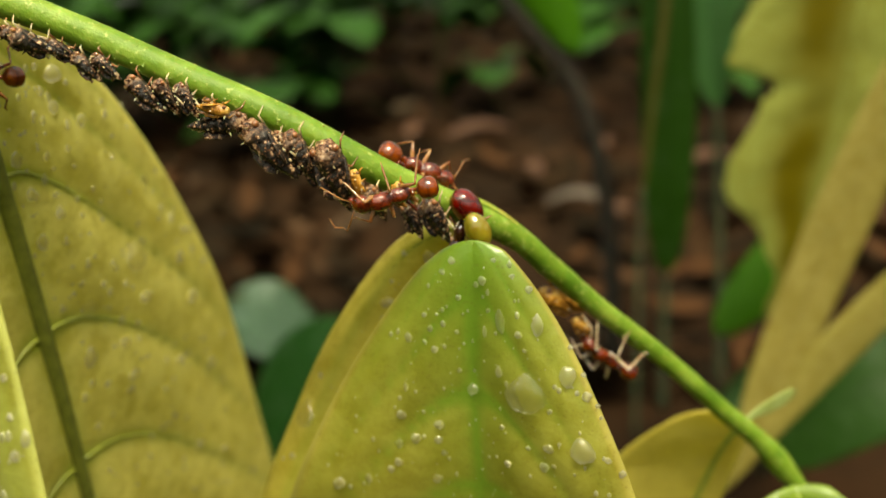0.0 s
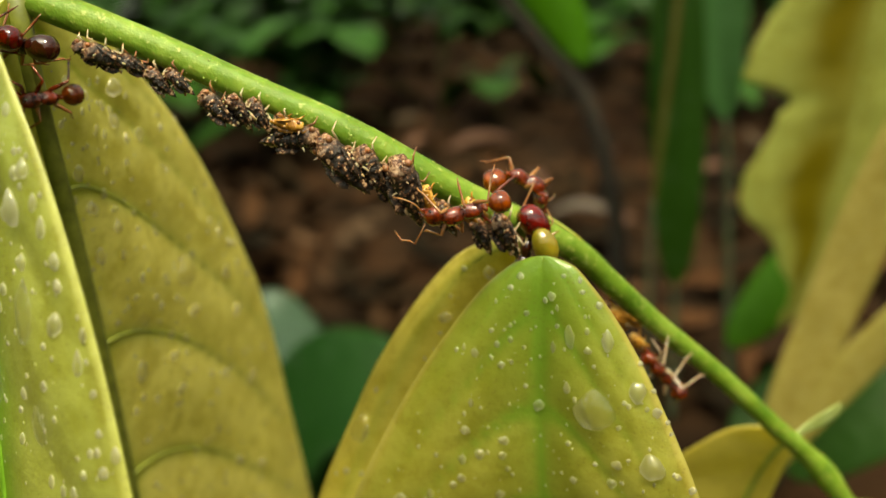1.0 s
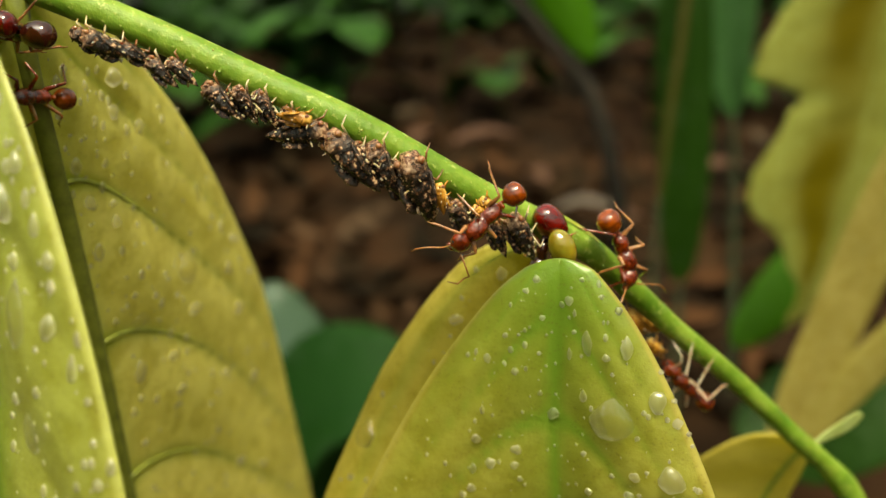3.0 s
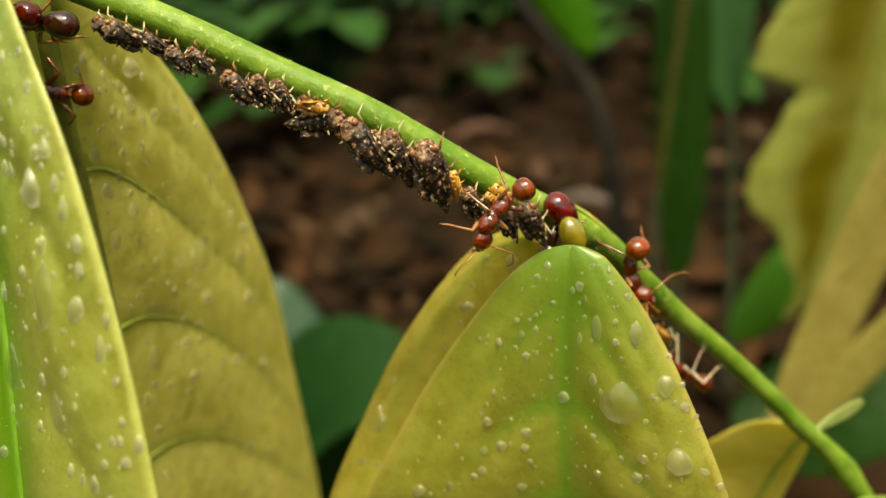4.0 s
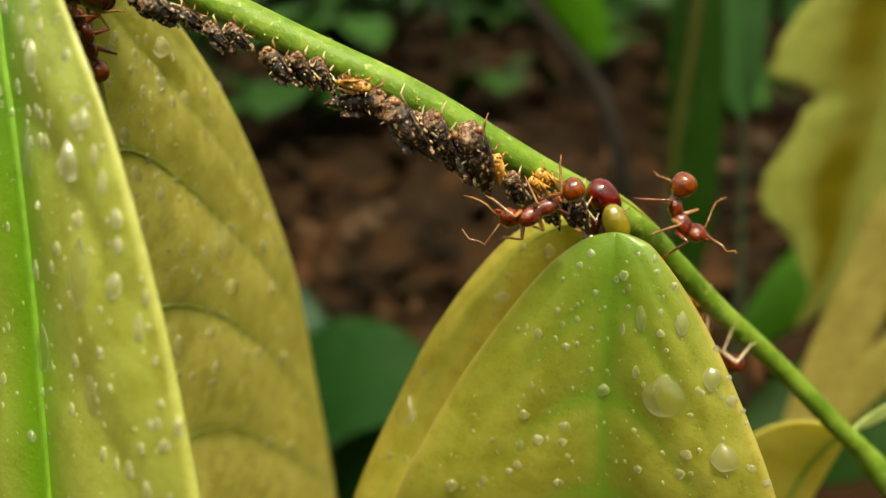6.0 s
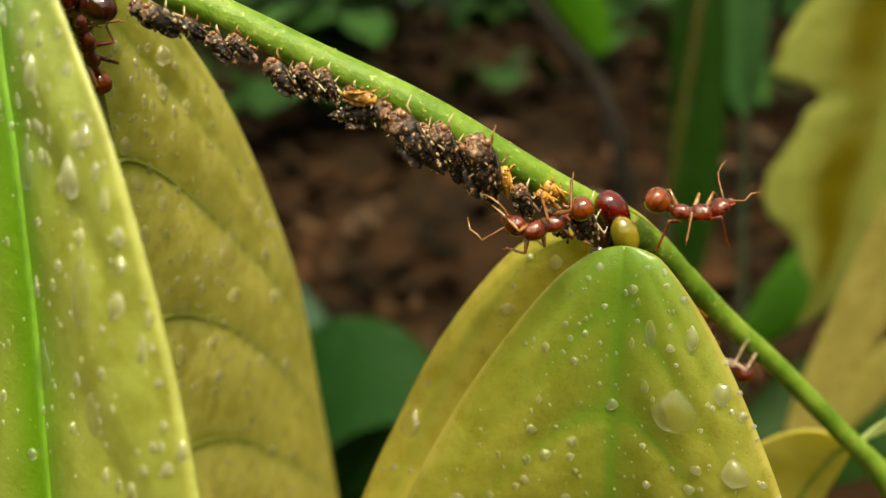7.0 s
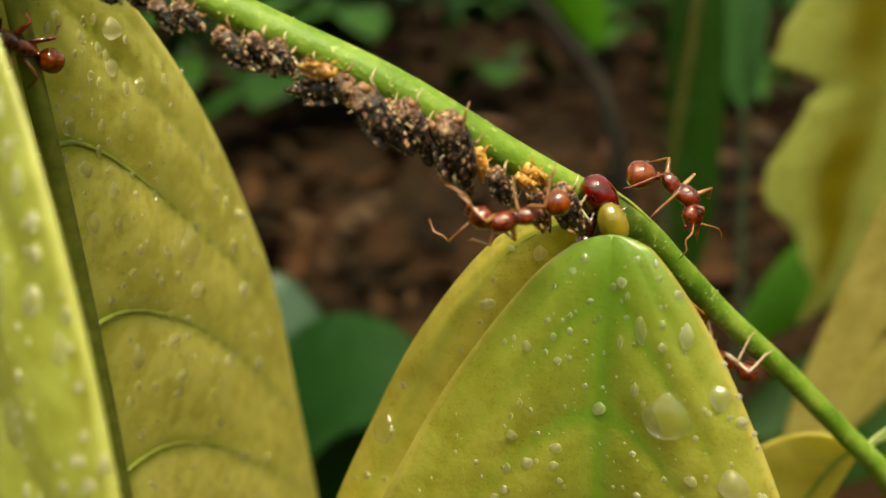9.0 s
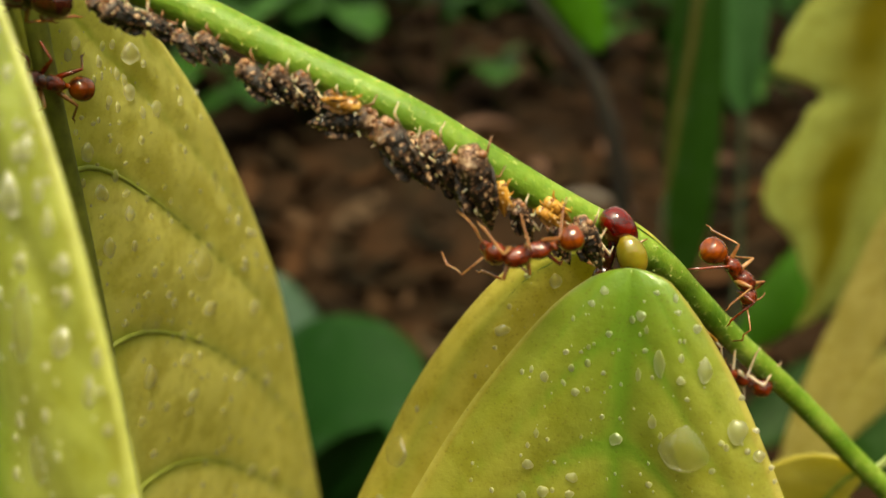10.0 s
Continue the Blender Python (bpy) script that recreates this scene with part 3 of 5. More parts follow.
YOUNG_SMALL = [
    (0.156, -0.478, 0.16, 0.3), (0.242, -0.428, 0.29, 0.29), (0.25, -0.465, 0.24, 0.24), (0.263, -0.581, 0.22, 0.37),
    (0.264, -0.215, 0.31, 0.31), (0.27, -0.737, 0.44, 0.44), (0.232, -0.179, 0.19, 0.19), (0.058, -0.18, 0.18, 0.18),
    (0.032, -0.526, 0.2, 0.2), (0.195, 0.215, 0.18, 0.18), (0.165, 0.624, 0.17, 0.17), (0.136, 0.736, 0.17, 0.17),
    (0.032, 0.79, 0.15, 0.15), (0.018, 0.566, 0.15, 0.15), (0.049, 0.257, 0.11, 0.26), (0.068, 0.217, 0.15, 0.15),
    (0.098, 0.998, 0.17, 0.17), (0.141, 0.315, 0.13, 0.22), (0.225, 0.551, 0.16, 0.16), (0.155, 0.998, 0.15, 0.15),
    (0.167, 0.988, 0.13, 0.13), (0.212, 0.391, 0.16, 0.16), (0.199, 0.635, 0.13, 0.13), (0.103, -0.601, 0.23, 0.32),
]
UNDER_DROPS = [
    (0.049, 0.289, 0.3, 0.38), (0.064, 0.659, 0.73, 0.66), (0.081, 0.511, 0.52, 0.5), (0.099, 0.141, 0.43, 0.62),
    (0.121, 0.146, 0.4, 0.47), (0.129, 0.278, 0.38, 0.24), (0.139, 0.252, 0.39, 0.53), (0.15, 0.115, 0.42, 0.69),
    (0.208, 0.239, 0.97, 0.69), (0.225, 0.511, 0.69, 0.54), (0.254, 0.768, 0.71, 0.55), (0.231, 0.368, 0.31, 0.45),
    (0.242, 0.44, 0.32, 0.29), (0.237, 0.164, 0.55, 0.93), (0.246, 0.338, 0.67, 0.45), (0.271, 0.322, 0.6, 0.46),
    (0.262, 0.093, 0.34, 0.43), (0.264, 0.197, 0.31, 0.36), (0.289, 0.115, 0.36, 0.4), (0.197, 0.331, 0.3, 0.31),
    (0.188, 0.23, 0.33, 0.26), (0.197, 0.117, 0.28, 0.29), (0.105, 0.309, 0.22, 0.37), (0.106, 0.445, 0.23, 0.31),
    (0.156, 0.813, 0.4, 1.01), (0.188, 0.857, 0.33, 0.43), (0.203, 0.903, 0.34, 0.4), (0.219, 0.797, 0.39, 0.62),
    (0.292, 0.589, 0.66, 0.46), (0.371, 0.565, 0.6, 0.49), (0.097, 0.644, 0.47, 0.53), (0.194, 0.556, 1.38, 1.13),
    (0.316, 0.755, 0.49, 0.59), (0.394, 0.689, 0.51, 0.42), (0.087, 0.213, 0.16, 0.15), (0.082, 0.327, 0.14, 0.23),
    (0.092, 0.358, 0.15, 0.17), (0.082, 0.159, 0.16, 0.14), (0.118, 0.437, 0.17, 0.21), (0.093, 0.867, 0.16, 0.15),
    (0.115, 0.777, 0.19, 0.17), (0.103, 1, 0.17, 0.15), (0.161, 0.355, 0.16, 0.15), (0.174, 0.211, 0.16, 0.15),
    (0.243, 0.281, 0.18, 0.16), (0.114, 0.326, 0.17, 0.15), (0.096, 0.283, 0.15, 0.13), (0.108, 0.181, 0.15, 0.13),
    (0.176, 0.33, 0.19, 0.22), (0.268, 0.419, 0.21, 0.19),
]
FRONT_DROPS = [
    (0.098, 0.538, 0.44, 0.79), (0.108, 0.198, 0.22, 0.4), (0.13, 0.863, 0.37, 0.55), (0.138, 0.398, 0.21, 0.44),
    (0.147, 0.651, 0.65, 0.9), (0.145, 0.867, 0.23, 0.46), (0.157, 0.872, 0.27, 0.61), (0.172, 0.902, 0.33, 0.44),
    (0.141, 0.18, 0.64, 1.37), (0.198, 0.541, 0.7, 1.65), (0.202, 0.766, 0.47, 0.61), (0.205, 0.952, 0.2, 0.38),
    (0.244, 0.053, 0.77, 1.31), (0.256, 0.463, 0.71, 1.03), (0.219, 0.867, 0.27, 0.71), (0.232, 0.924, 0.21, 0.21),
    (0.25, 0.913, 0.21, 0.21), (0.258, 0.979, 0.26, 0.44), (0.27, 0.882, 0.17, 0.17), (0.201, 0.094, 0.23, 0.56),
    (0.231, 0.457, 0.16, 0.16), (0.217, 0.313, 0.15, 0.15), (0.286, 0.49, 0.14, 0.36), (0.265, 0.757, 0.15, 0.15),
]
BEHIND_DROPS = [
    (0.155, 0.1, 0.51, 0.38), (0.062, 0.177, 0.38, 0.52), (0.353, -0.423, 0.92, 1.13), (0.294, -0.463, 0.15, 0.24),
    (0.413, -0.294, 0.27, 0.24), (0.406, 0.037, 0.17, 0.21), (0.084, -0.066, 0.21, 0.21), (0.126, 0.051, 0.14, 0.21),
    (0.178, 0.122, 0.14, 0.17), (0.425, -0.598, 0.14, 0.14),
]
for drops, leaf, where in ((YOUNG_DROPS, young, "the young leaf"), (YOUNG_SMALL, young, "the young leaf"), (UNDER_DROPS, under, "the drooping leaf"), (FRONT_DROPS, front, "the rain-wet leaf"), (BEHIND_DROPS, behind, "the leaf behind")):
    bead(leaf, drops, where)
spray(young, 150, 3, 0.02, 0.30, -0.85, 0.98, "the young leaf", 0.15)
spray(under, 300, 5, 0.03, 0.45, 0.06, 0.97, "the drooping leaf", 0.26)
spray(front, 320, 6, 0.05, 0.42, -0.3, 0.95, "the rain-wet leaf", 0.30)
spray(behind, 40, 7, 0.06, 0.5, 0.0, 0.9, "the leaf behind", 0.12)
bead(lower, [(0.05, 0.3, 0.3, 0.35), (0.09, -0.4, 0.35, 0.4)], "the lower leaf")


# ---- plants behind ----
def eaten_margin(s, u):
    """Half width of the torn leaf, as a share of its full width: scalloped and bitten on one side."""
    if u > 0:
        return 0.75 * math.sin(math.pi * min(1, s * 1.02)) ** 0.5 if 0 < s < 0.98 else 0.02
    w = float(np.interp(s, (0, 0.1, 0.32, 0.36, 0.43, 0.472, 0.488, 0.498, 0.52, 0.545, 0.575, 0.61, 0.655, 0.70, 0.73, 0.77, 0.81, 0.9, 1),
                        (0.1, 0.6, 0.80, 0.88, 0.97, 1.0, 0.95, 0.60, 0.57, 0.64, 0.69, 0.74, 0.80, 0.85, 0.84, 0.70, 0.42, 0.10, 0.02)))
    return max(0.02, w + 0.05 * noise.noise((s * 26, 2.3, 0)) + 0.025 * noise.noise((s * 70, 4.1, 0)))


eaten = Leaf([W(84, 190, 640), W(84, 196, 615), W(82, 200, 590), W(79, 204, 565), W(75, 208, 545), W(71, 212, 532)],
             (0.95, 0.3, 0.1), (-0.97, 0.2, -0.1), 23, 0.001, 0.001, curl=0.05, quilt=0.3, veins=9, lean=0.5, bite=eaten_margin)


def eaten_tone(s, u):
    return min(1.0, max(0.0, 1.3 * fall(u + 0.28, 0.30) * (0.8 + 0.5 * noise.noise((s * 7, u * 2, 1)))))


hang_leaf("eaten_leaf", eaten, YELLOWED, YELLOWED, "torn yellow leaf with an insect-eaten edge and brown stain", eaten_tone, (0.5, 0.2), 0.0, False, ns=120, nu=20, thick=0.4)
strip = Leaf([W(71, 138, 604), W(66.5, 142, 588), W(61, 146, 570), W(56.5, 149, 554), W(52.5, 151, 541), W(49, 153, 528)],
             (0.9, -0.2, -0.4), (-0.9, 0.2, 0.38), 4.6, 0.3, 0.35, curl=0.1, quilt=0.2, veins=12, lean=0.7)
hang_leaf("tan_leaf", strip, TAN, TAN, "long narrow tan leaf hanging aslant", lambda s, u: 0.1, (0.4, 0.2), 0.0, False, thick=0.4)
second = Leaf([W(75, 141, 567), W(67, 145, 555), W(59, 149, 543), W(51, 152, 531), W(44, 155, 518)],
              (0.7, -0.2, -0.66), (-0.7, 0.2, 0.66), 3.4, 0.3, 0.35, curl=0.1, quilt=0.2, veins=12, lean=0.7)
hang_leaf("tan_leaf", second, TAN, TAN, "long narrow yellowish leaf below the tan one", lambda s, u: 0.3, (0.4, 0.2), 0.0, False, thick=0.4)


def ground_plant(name, base, leaves, mat, label, stalk=1.6):
    """A low plant: a stalk from the floor to each leaf."""
    g = group(name)
    for leaf, tone in leaves:
        foot = Vector(base)
        top = leaf.on_rib(0)
        mid = foot.lerp(top, 0.6) + Vector((0, 0, 12))
        part("stalk", Mesh().add(*tube(spline([foot, mid, top], 16), [stalk * (1 - 0.02 * i) for i in range(16)], 8)), DARK_STALK, g)
        part("blade", leaf.blade(26, 7, 0.5, tone), mat, g)
    return tagged(g, label, "plant")


def fallen(x, y, size, turn, mat, label):
    """A single leaf lying on the litter."""
    z = bank(x, y) + 9
    d = Vector((math.cos(turn), math.sin(turn), 0))
    c = W(x, y, z)
    lf = Leaf([c - d * size, c + Vector((0, 0, 4)), c + d * size + Vector((0, 0, 1))], d.cross(Vector((0, 0, 1))) + Vector((0, 0, 0.3)), -d.cross(Vector((0, 0, 1))) + Vector((0, 0, 0.5)), size * 0.5, 0.5, 0.5, quilt=0.4)
    return tagged(part("fallen_leaf", lf.blade(16, 6, 0.5), mat), label, "fallen leaf", "fallen leaves on the litter")


DARK_STALK = pale_stem_material("dark_stalk", (0.015, 0.022, 0.006), (0.035, 0.045, 0.012), 200, 0.85)
flat = lambda s, u: 0.3 + 0.4 * fall(u, 0.12)


def foot(x, y):
    return W(x, y, bank(x, y) - 2)


# bright leaf pointing down from above, and its dark arching stalk
def arching_plant():
    g = group("arching_plant")
    arch = [W(8, 318, 622), W(17, 317, 609), W(27, 316, 597), W(39, 316, 581), W(47, 318, 558), W(52, 322, 527), foot(54, 330)]
    part("stalk", Mesh().add(*tube(spline(arch, 30), [2.2 + 1.2 * i / 29 for i in range(30)], 10)), BROWN_STALK, g, "dark brown arching stalk")
    lf = Leaf([W(14, 312, 640), W(24, 311, 622), W(33, 311, 606), W(38.5, 311, 594), W(40, 311, 589)], (0.8, 0.3, 0.3), (-0.85, 0.2, -0.5), 10, 0.4, 0.6, quilt=0.6)
    part("blade", lf.blade(26, 7, 0.5, flat), BRIGHT, g, "bright green pointed blade")
    return tagged(g, "low plant with a bright green pointed leaf on an arching stalk", "plant")


BROWN_STALK = pale_stem_material("brown_stalk", (0.007, 0.005, 0.002), (0.016, 0.011, 0.004), 200, 0.95)
arching_plant()
# upright blades
PALE_BLADE = leaf_material("pale_blade", (0.045, 0.12, 0.035), (0.03, 0.09, 0.025), (0.1, 0.3, 0.06), 0.4, 0.25, 0.2, 0.3)
REED = leaf_material("reed", (0.055, 0.052, 0.010), (0.04, 0.036, 0.008), (0.15, 0.13, 0.03), 0.6, 0.1, 0.2, 0.1)
ground_plant("blade_plant", foot(66, 300), [
    (Leaf([W(66, 296, 520), W(65.5, 292, 545), W(65, 290, 570), W(64, 288, 600), W(62, 286, 640)], (1, 0.1, 0), (-1, 0.1, 0), 8.5, 0.4, 0.4, quilt=0.5), flat)], DEEP, "upright dark green blade rising from the forest floor")
ground_plant("blade_plant", foot(88, 310), [
    (Leaf([W(82, 300, 572), W(79, 298, 590), W(78, 296, 615), W(78, 294, 650)], (0.9, -0.5, 0), (-0.9, -0.3, 0), 9, 0.5, 0.4, quilt=0.5), flat)], PALE_BLADE, "pale green blade rising behind the dark one")
ground_plant("thin_reed", foot(54, 285), [
    (Leaf([W(56, 283, 550), W(58.5, 282, 575), W(61.5, 281, 600), W(64, 280, 640)], (1, 0.3, 0), (-1, 0, 0), 1.3, 0.3, 0.3, quilt=0.1), flat)], REED, "thin yellowish reed beside the green blades", 1.0)
# green leaves low behind the stem
ground_plant("low_plant", foot(95, 262), [
    (Leaf([W(98, 248, 547), W(87, 245, 538), W(76, 242, 527), W(67, 240, 518)], (0.5, -0.3, -0.8), (-0.3, 0.5, 0.8), 7.5, 0.4, 0.5, quilt=0.5), flat)], BRIGHT, "low plant with a bright green pointed leaf")
ground_plant("dark_low_plant", foot(88, 262), [
    (Leaf([W(98, 246, 512), W(88, 240, 508), W(76, 234, 502), W(66, 230, 497)], (0.4, -0.6, -0.6), (-0.3, 0.6, 0.6), 8, 0.5, 0.5, quilt=0.6), flat),
    (Leaf([W(74, 212, 496), W(86, 208, 512), W(100, 206, 518), W(118, 206, 512)], (0.2, -0.7, -0.6), (0, 0.7, 0.6), 14, 0.5, 0.5, quilt=0.6), flat)], DEEP, "low plant with broad dark green leaves")
ground_plant("glossy_plant", foot(-40, 290), [
    (Leaf([W(-66, 270, 466), W(-50, 262, 488), W(-34, 255, 498), W(-12, 250, 500)], (0.4, -0.7, -0.5), (-0.3, 0.7, 0.6), 27, 0.5, 0.5, quilt=0.6), flat),
    (Leaf([W(-40, 250, 462), W(-36, 240, 480), W(-30, 232, 496), W(-24, 226, 504)], (0.8, -0.4, 0), (-0.8, -0.3, 0), 13, 0.5, 0.5, quilt=0.6), flat)], GLOSSY, "low plant with broad glossy dark green leaves")


ground_plant("sheeny_plant", foot(-70, 350), [
    (Leaf([W(-92, 345, 500), W(-76, 336, 497), W(-60, 328, 486), W(-46, 320, 470)], (0.35, -0.75, -0.35), (-0.3, 0.8, 0.35), 24, 0.5, 0.5, quilt=0.6), flat)], SHEEN, "low plant with a broad wet leaf shining pale")


RUSTY = leaf_material("rusty_dead_leaf", (0.072, 0.027, 0.009), (0.052, 0.019, 0.006), (0.3, 0.1, 0.03), 0.6, 0.1)
GREY_DEAD = leaf_material("grey_dead_leaf", (0.085, 0.065, 0.05), (0.065, 0.05, 0.038), (0.2, 0.15, 0.1), 0.6, 0.1)
for x, y, size, turn, mat, label in ((16, 640, 24, 0.2, RUSTY, "rust-brown dead leaf on the litter"), (-26, 650, 15, 1.0, RUSTY, "rust-brown dead leaf on the litter"), (84, 480, 11, 0.6, RUSTY, "small rust-orange dead leaf on the litter"),
                                     (62, 500, 17, -0.2, GREY_DEAD, "greyish dead leaf on the litter"), (150, 560, 18, 0.1, RUSTY, "rust-brown dead leaf on the litter"), (40, 560, 15, 2.0, RUSTY, "rust-brown dead leaf on the litter"), (95, 600, 13, 0.9, RUSTY, "rust-brown dead leaf on the litter")):
    fallen(x, y, size, turn, mat, label)


def undergrowth():
    """Seedlings and low herbs on the bank, too far off to count."""
    rnd = random.Random(12)
    g = Mesh()
    for i in range(560):
        y = 560 + 1500 * rnd.random()
        x = (rnd.random() - 0.5) * y * 1.25
        if i >= 300:
            x, y = 5000 * (rnd.random() - 0.5), 5000 * (rnd.random() - 0.5)
            if math.hypot(x, y) < 650 or (y > 0 and abs(x) < y * 0.65):
                continue
        if y < 1000 and -90 < x < 330 and rnd.random() < 0.82:
            continue
        h = 30 + 130 * rnd.random()
        base = W(x, y, bank(x, y))
        for k in range(rnd.randrange(4, 8)):
            a, tip = rnd.random() * 6.28, 30 + 60 * rnd.random()
            b0 = base + Vector((0, 0, h * (0.45 + 0.55 * rnd.random())))
            out = Vector((math.cos(a), math.sin(a), 0))
            lf = Leaf([b0, b0 + out * tip * 0.5 + Vector((0, 0, 8)), b0 + out * tip + Vector((0, 0, -22 * rnd.random()))], out.cross(Vector((0, 0, 1))), -out.cross(Vector((0, 0, 1))), 9 + 16 * rnd.random(), 0.5, 0.5, quilt=0.0)
            m = lf.blade(7, 2, 0.4)
            g.add(m.v, m.f, [rnd.random()] * len(m.v))
        g.add(*tube([base, base + Vector((3, 0, h))], [1.5, 1.0], 5))
    return tagged(part("undergrowth", g, HERB), "dim green seedlings and herbs on the forest floor", "undergrowth", kind="stuff")


HERB = leaf_material("herb_leaf", (0.009, 0.034, 0.004), (0.026, 0.08, 0.01), (0.05, 0.2, 0.02), 0.45, 0.2, 0.1, 0.12)
undergrowth()


def trunks():
    rnd = random.Random(21)
    bark, n, l, b = material("tree_bark", (0.05, 0.04, 0.03), 0.85)
    t = noise_node(n, l, 30, 6)
    r = ramp(n, l, t.outputs[0], (0.3, (0.02, 0.016, 0.012)), (0.7, (0.08, 0.065, 0.045)))
    l.new(r.outputs[0], b.inputs["Base Color"])
    bump(n, l, b, t.outputs[0], 0.7, 0.01)
    for x, y, r0 in ((-700, 2600, 60), (150, 3200, 90), (900, 2900, 70), (-1600, 3800, 110), (1900, 4200, 100)):
        base = W(x, y, bank(x, y) - 20)
        tr = tagged(part("tree_trunk", Mesh().add(*tube([base, base + Vector((20, 0, 300)), base + Vector((60, 10, 3500))], [r0 * 1.3, r0, r0 * 0.7], 14)), bark), "dark slender forest tree trunk", "tree trunk", "trees behind")


trunks()


def forest_edge():
    """The wall of dim foliage that closes the clearing on all sides."""
    rnd = random.Random(33)
    g = Mesh()
    for _ in range(2600):
        a = rnd.random() * 6.283
        r = 5200 + 2600 * rnd.random()
        h = 4300 * rnd.random() ** 1.2 * (0.75 + 0.35 * math.sin(a * 3 + 1) + 0.2 * math.sin(a * 7))
        c = Vector((r * math.cos(a), r * math.sin(a), 40 + max(h, 0)))
        size = 150 + 330 * rnd.random()
        out = Vector((rnd.random() - 0.5, rnd.random() - 0.5, -0.7 * rnd.random())).normalized()
        side = out.cross(Vector((rnd.random() - 0.5, rnd.random() - 0.5, 1))).normalized()
        lift = out.cross(side) * size * 0.12
        g.add([c - out * size, c + side * size * 0.4 - lift, c + lift * 0.6, c - side * size * 0.4 - lift, c + out * size], [(0, 1, 2), (0, 2, 3), (1, 4, 2), (3, 2, 4)], [rnd.random()] * 5)
    return tagged(part("backdrop", g, HERB), "dim forest foliage round the clearing", "foliage", kind="structure")


forest_edge()


# ---- insects ----
def chitin(name, dark, light, rough=0.16, glow=0.25, scale=1100, bumpy=0.0):
    m, n, l, b = material(name, light, rough, 0.4)
    b.inputs["Coat Weight"].default_value, b.inputs["Coat Roughness"].default_value, b.inputs["Coat IOR"].default_value = 0.65, 0.03, 1.55
    t = noise_node(n, l, scale, 3)
    r = ramp(n, l, t.outputs[0], (0.3, dark), (0.7, light))
    tone = n.new("ShaderNodeAttribute")
    tone.attribute_name = "tone"
    l.new(mix(n, l, tone.outputs["Fac"], r.outputs[0], [v * 0.4 for v in dark]), b.inputs["Base Color"])
    fine = noise_node(n, l, 7000, 3)
    rough_map = n.new("ShaderNodeMapRange")
    rough_map.inputs["To Min"].default_value, rough_map.inputs["To Max"].default_value = rough * 0.6, rough * 1.4
    l.new(fine.outputs[0], rough_map.inputs["Value"])
    l.new(rough_map.outputs[0], b.inputs["Roughness"])
    bump(n, l, b, fine.outputs[0], 0.25, 0.00002)
    if bumpy:
        bump(n, l, b, t.outputs[0], bumpy, 0.00025)
    b.inputs["Subsurface Weight"].default_value = glow
    b.inputs["Subsurface Radius"].default_value = (1.0, 0.35, 0.12)
    b.inputs["Subsurface Scale"].default_value = 0.0005
    return m


RED = chitin("red_chitin", (0.035, 0.004, 0.001), (0.19, 0.022, 0.002), 0.10, 0.0, 2200, bumpy=0.8)
AMBER = chitin("amber_chitin", (0.07, 0.010, 0.001), (0.29, 0.055, 0.003), 0.07, 0.04)
GARNET = chitin("garnet_chitin", (0.030, 0.001, 0.0006), (0.13, 0.003, 0.0010), 0.07, 0.0)
MAROON = chitin("maroon_chitin", (0.014, 0.003, 0.0015), (0.045, 0.007, 0.0025), 0.10, 0.0)
LIMB = chitin("limb_chitin", (0.12, 0.035, 0.009), (0.34, 0.16, 0.055), 0.25, scale=900)
PALE_LIMB = chitin("pale_limb_chitin", (0.34, 0.22, 0.13), (0.55, 0.44, 0.31), 0.25, scale=900)
BLACK = chitin("black_eye", (0.006, 0.004, 0.004), (0.015, 0.01, 0.01), 0.12, 0.0)


def ant_leg(root, knee, ankle, foot_at, k):
    pts = [Vector(p) * k for p in (root, Vector(root).lerp(Vector(knee), 0.3), knee, Vector(knee).lerp(Vector(ankle), 0.12), ankle, Vector(ankle).lerp(Vector(foot_at), 0.5) + Vector((0, 0, 0.06)), foot_at)]
    return Mesh().add(*tube(pts, [0.085 * k, 0.125 * k, 0.065 * k, 0.055 * k, 0.06 * k, 0.032 * k, 0.022 * k], 8))


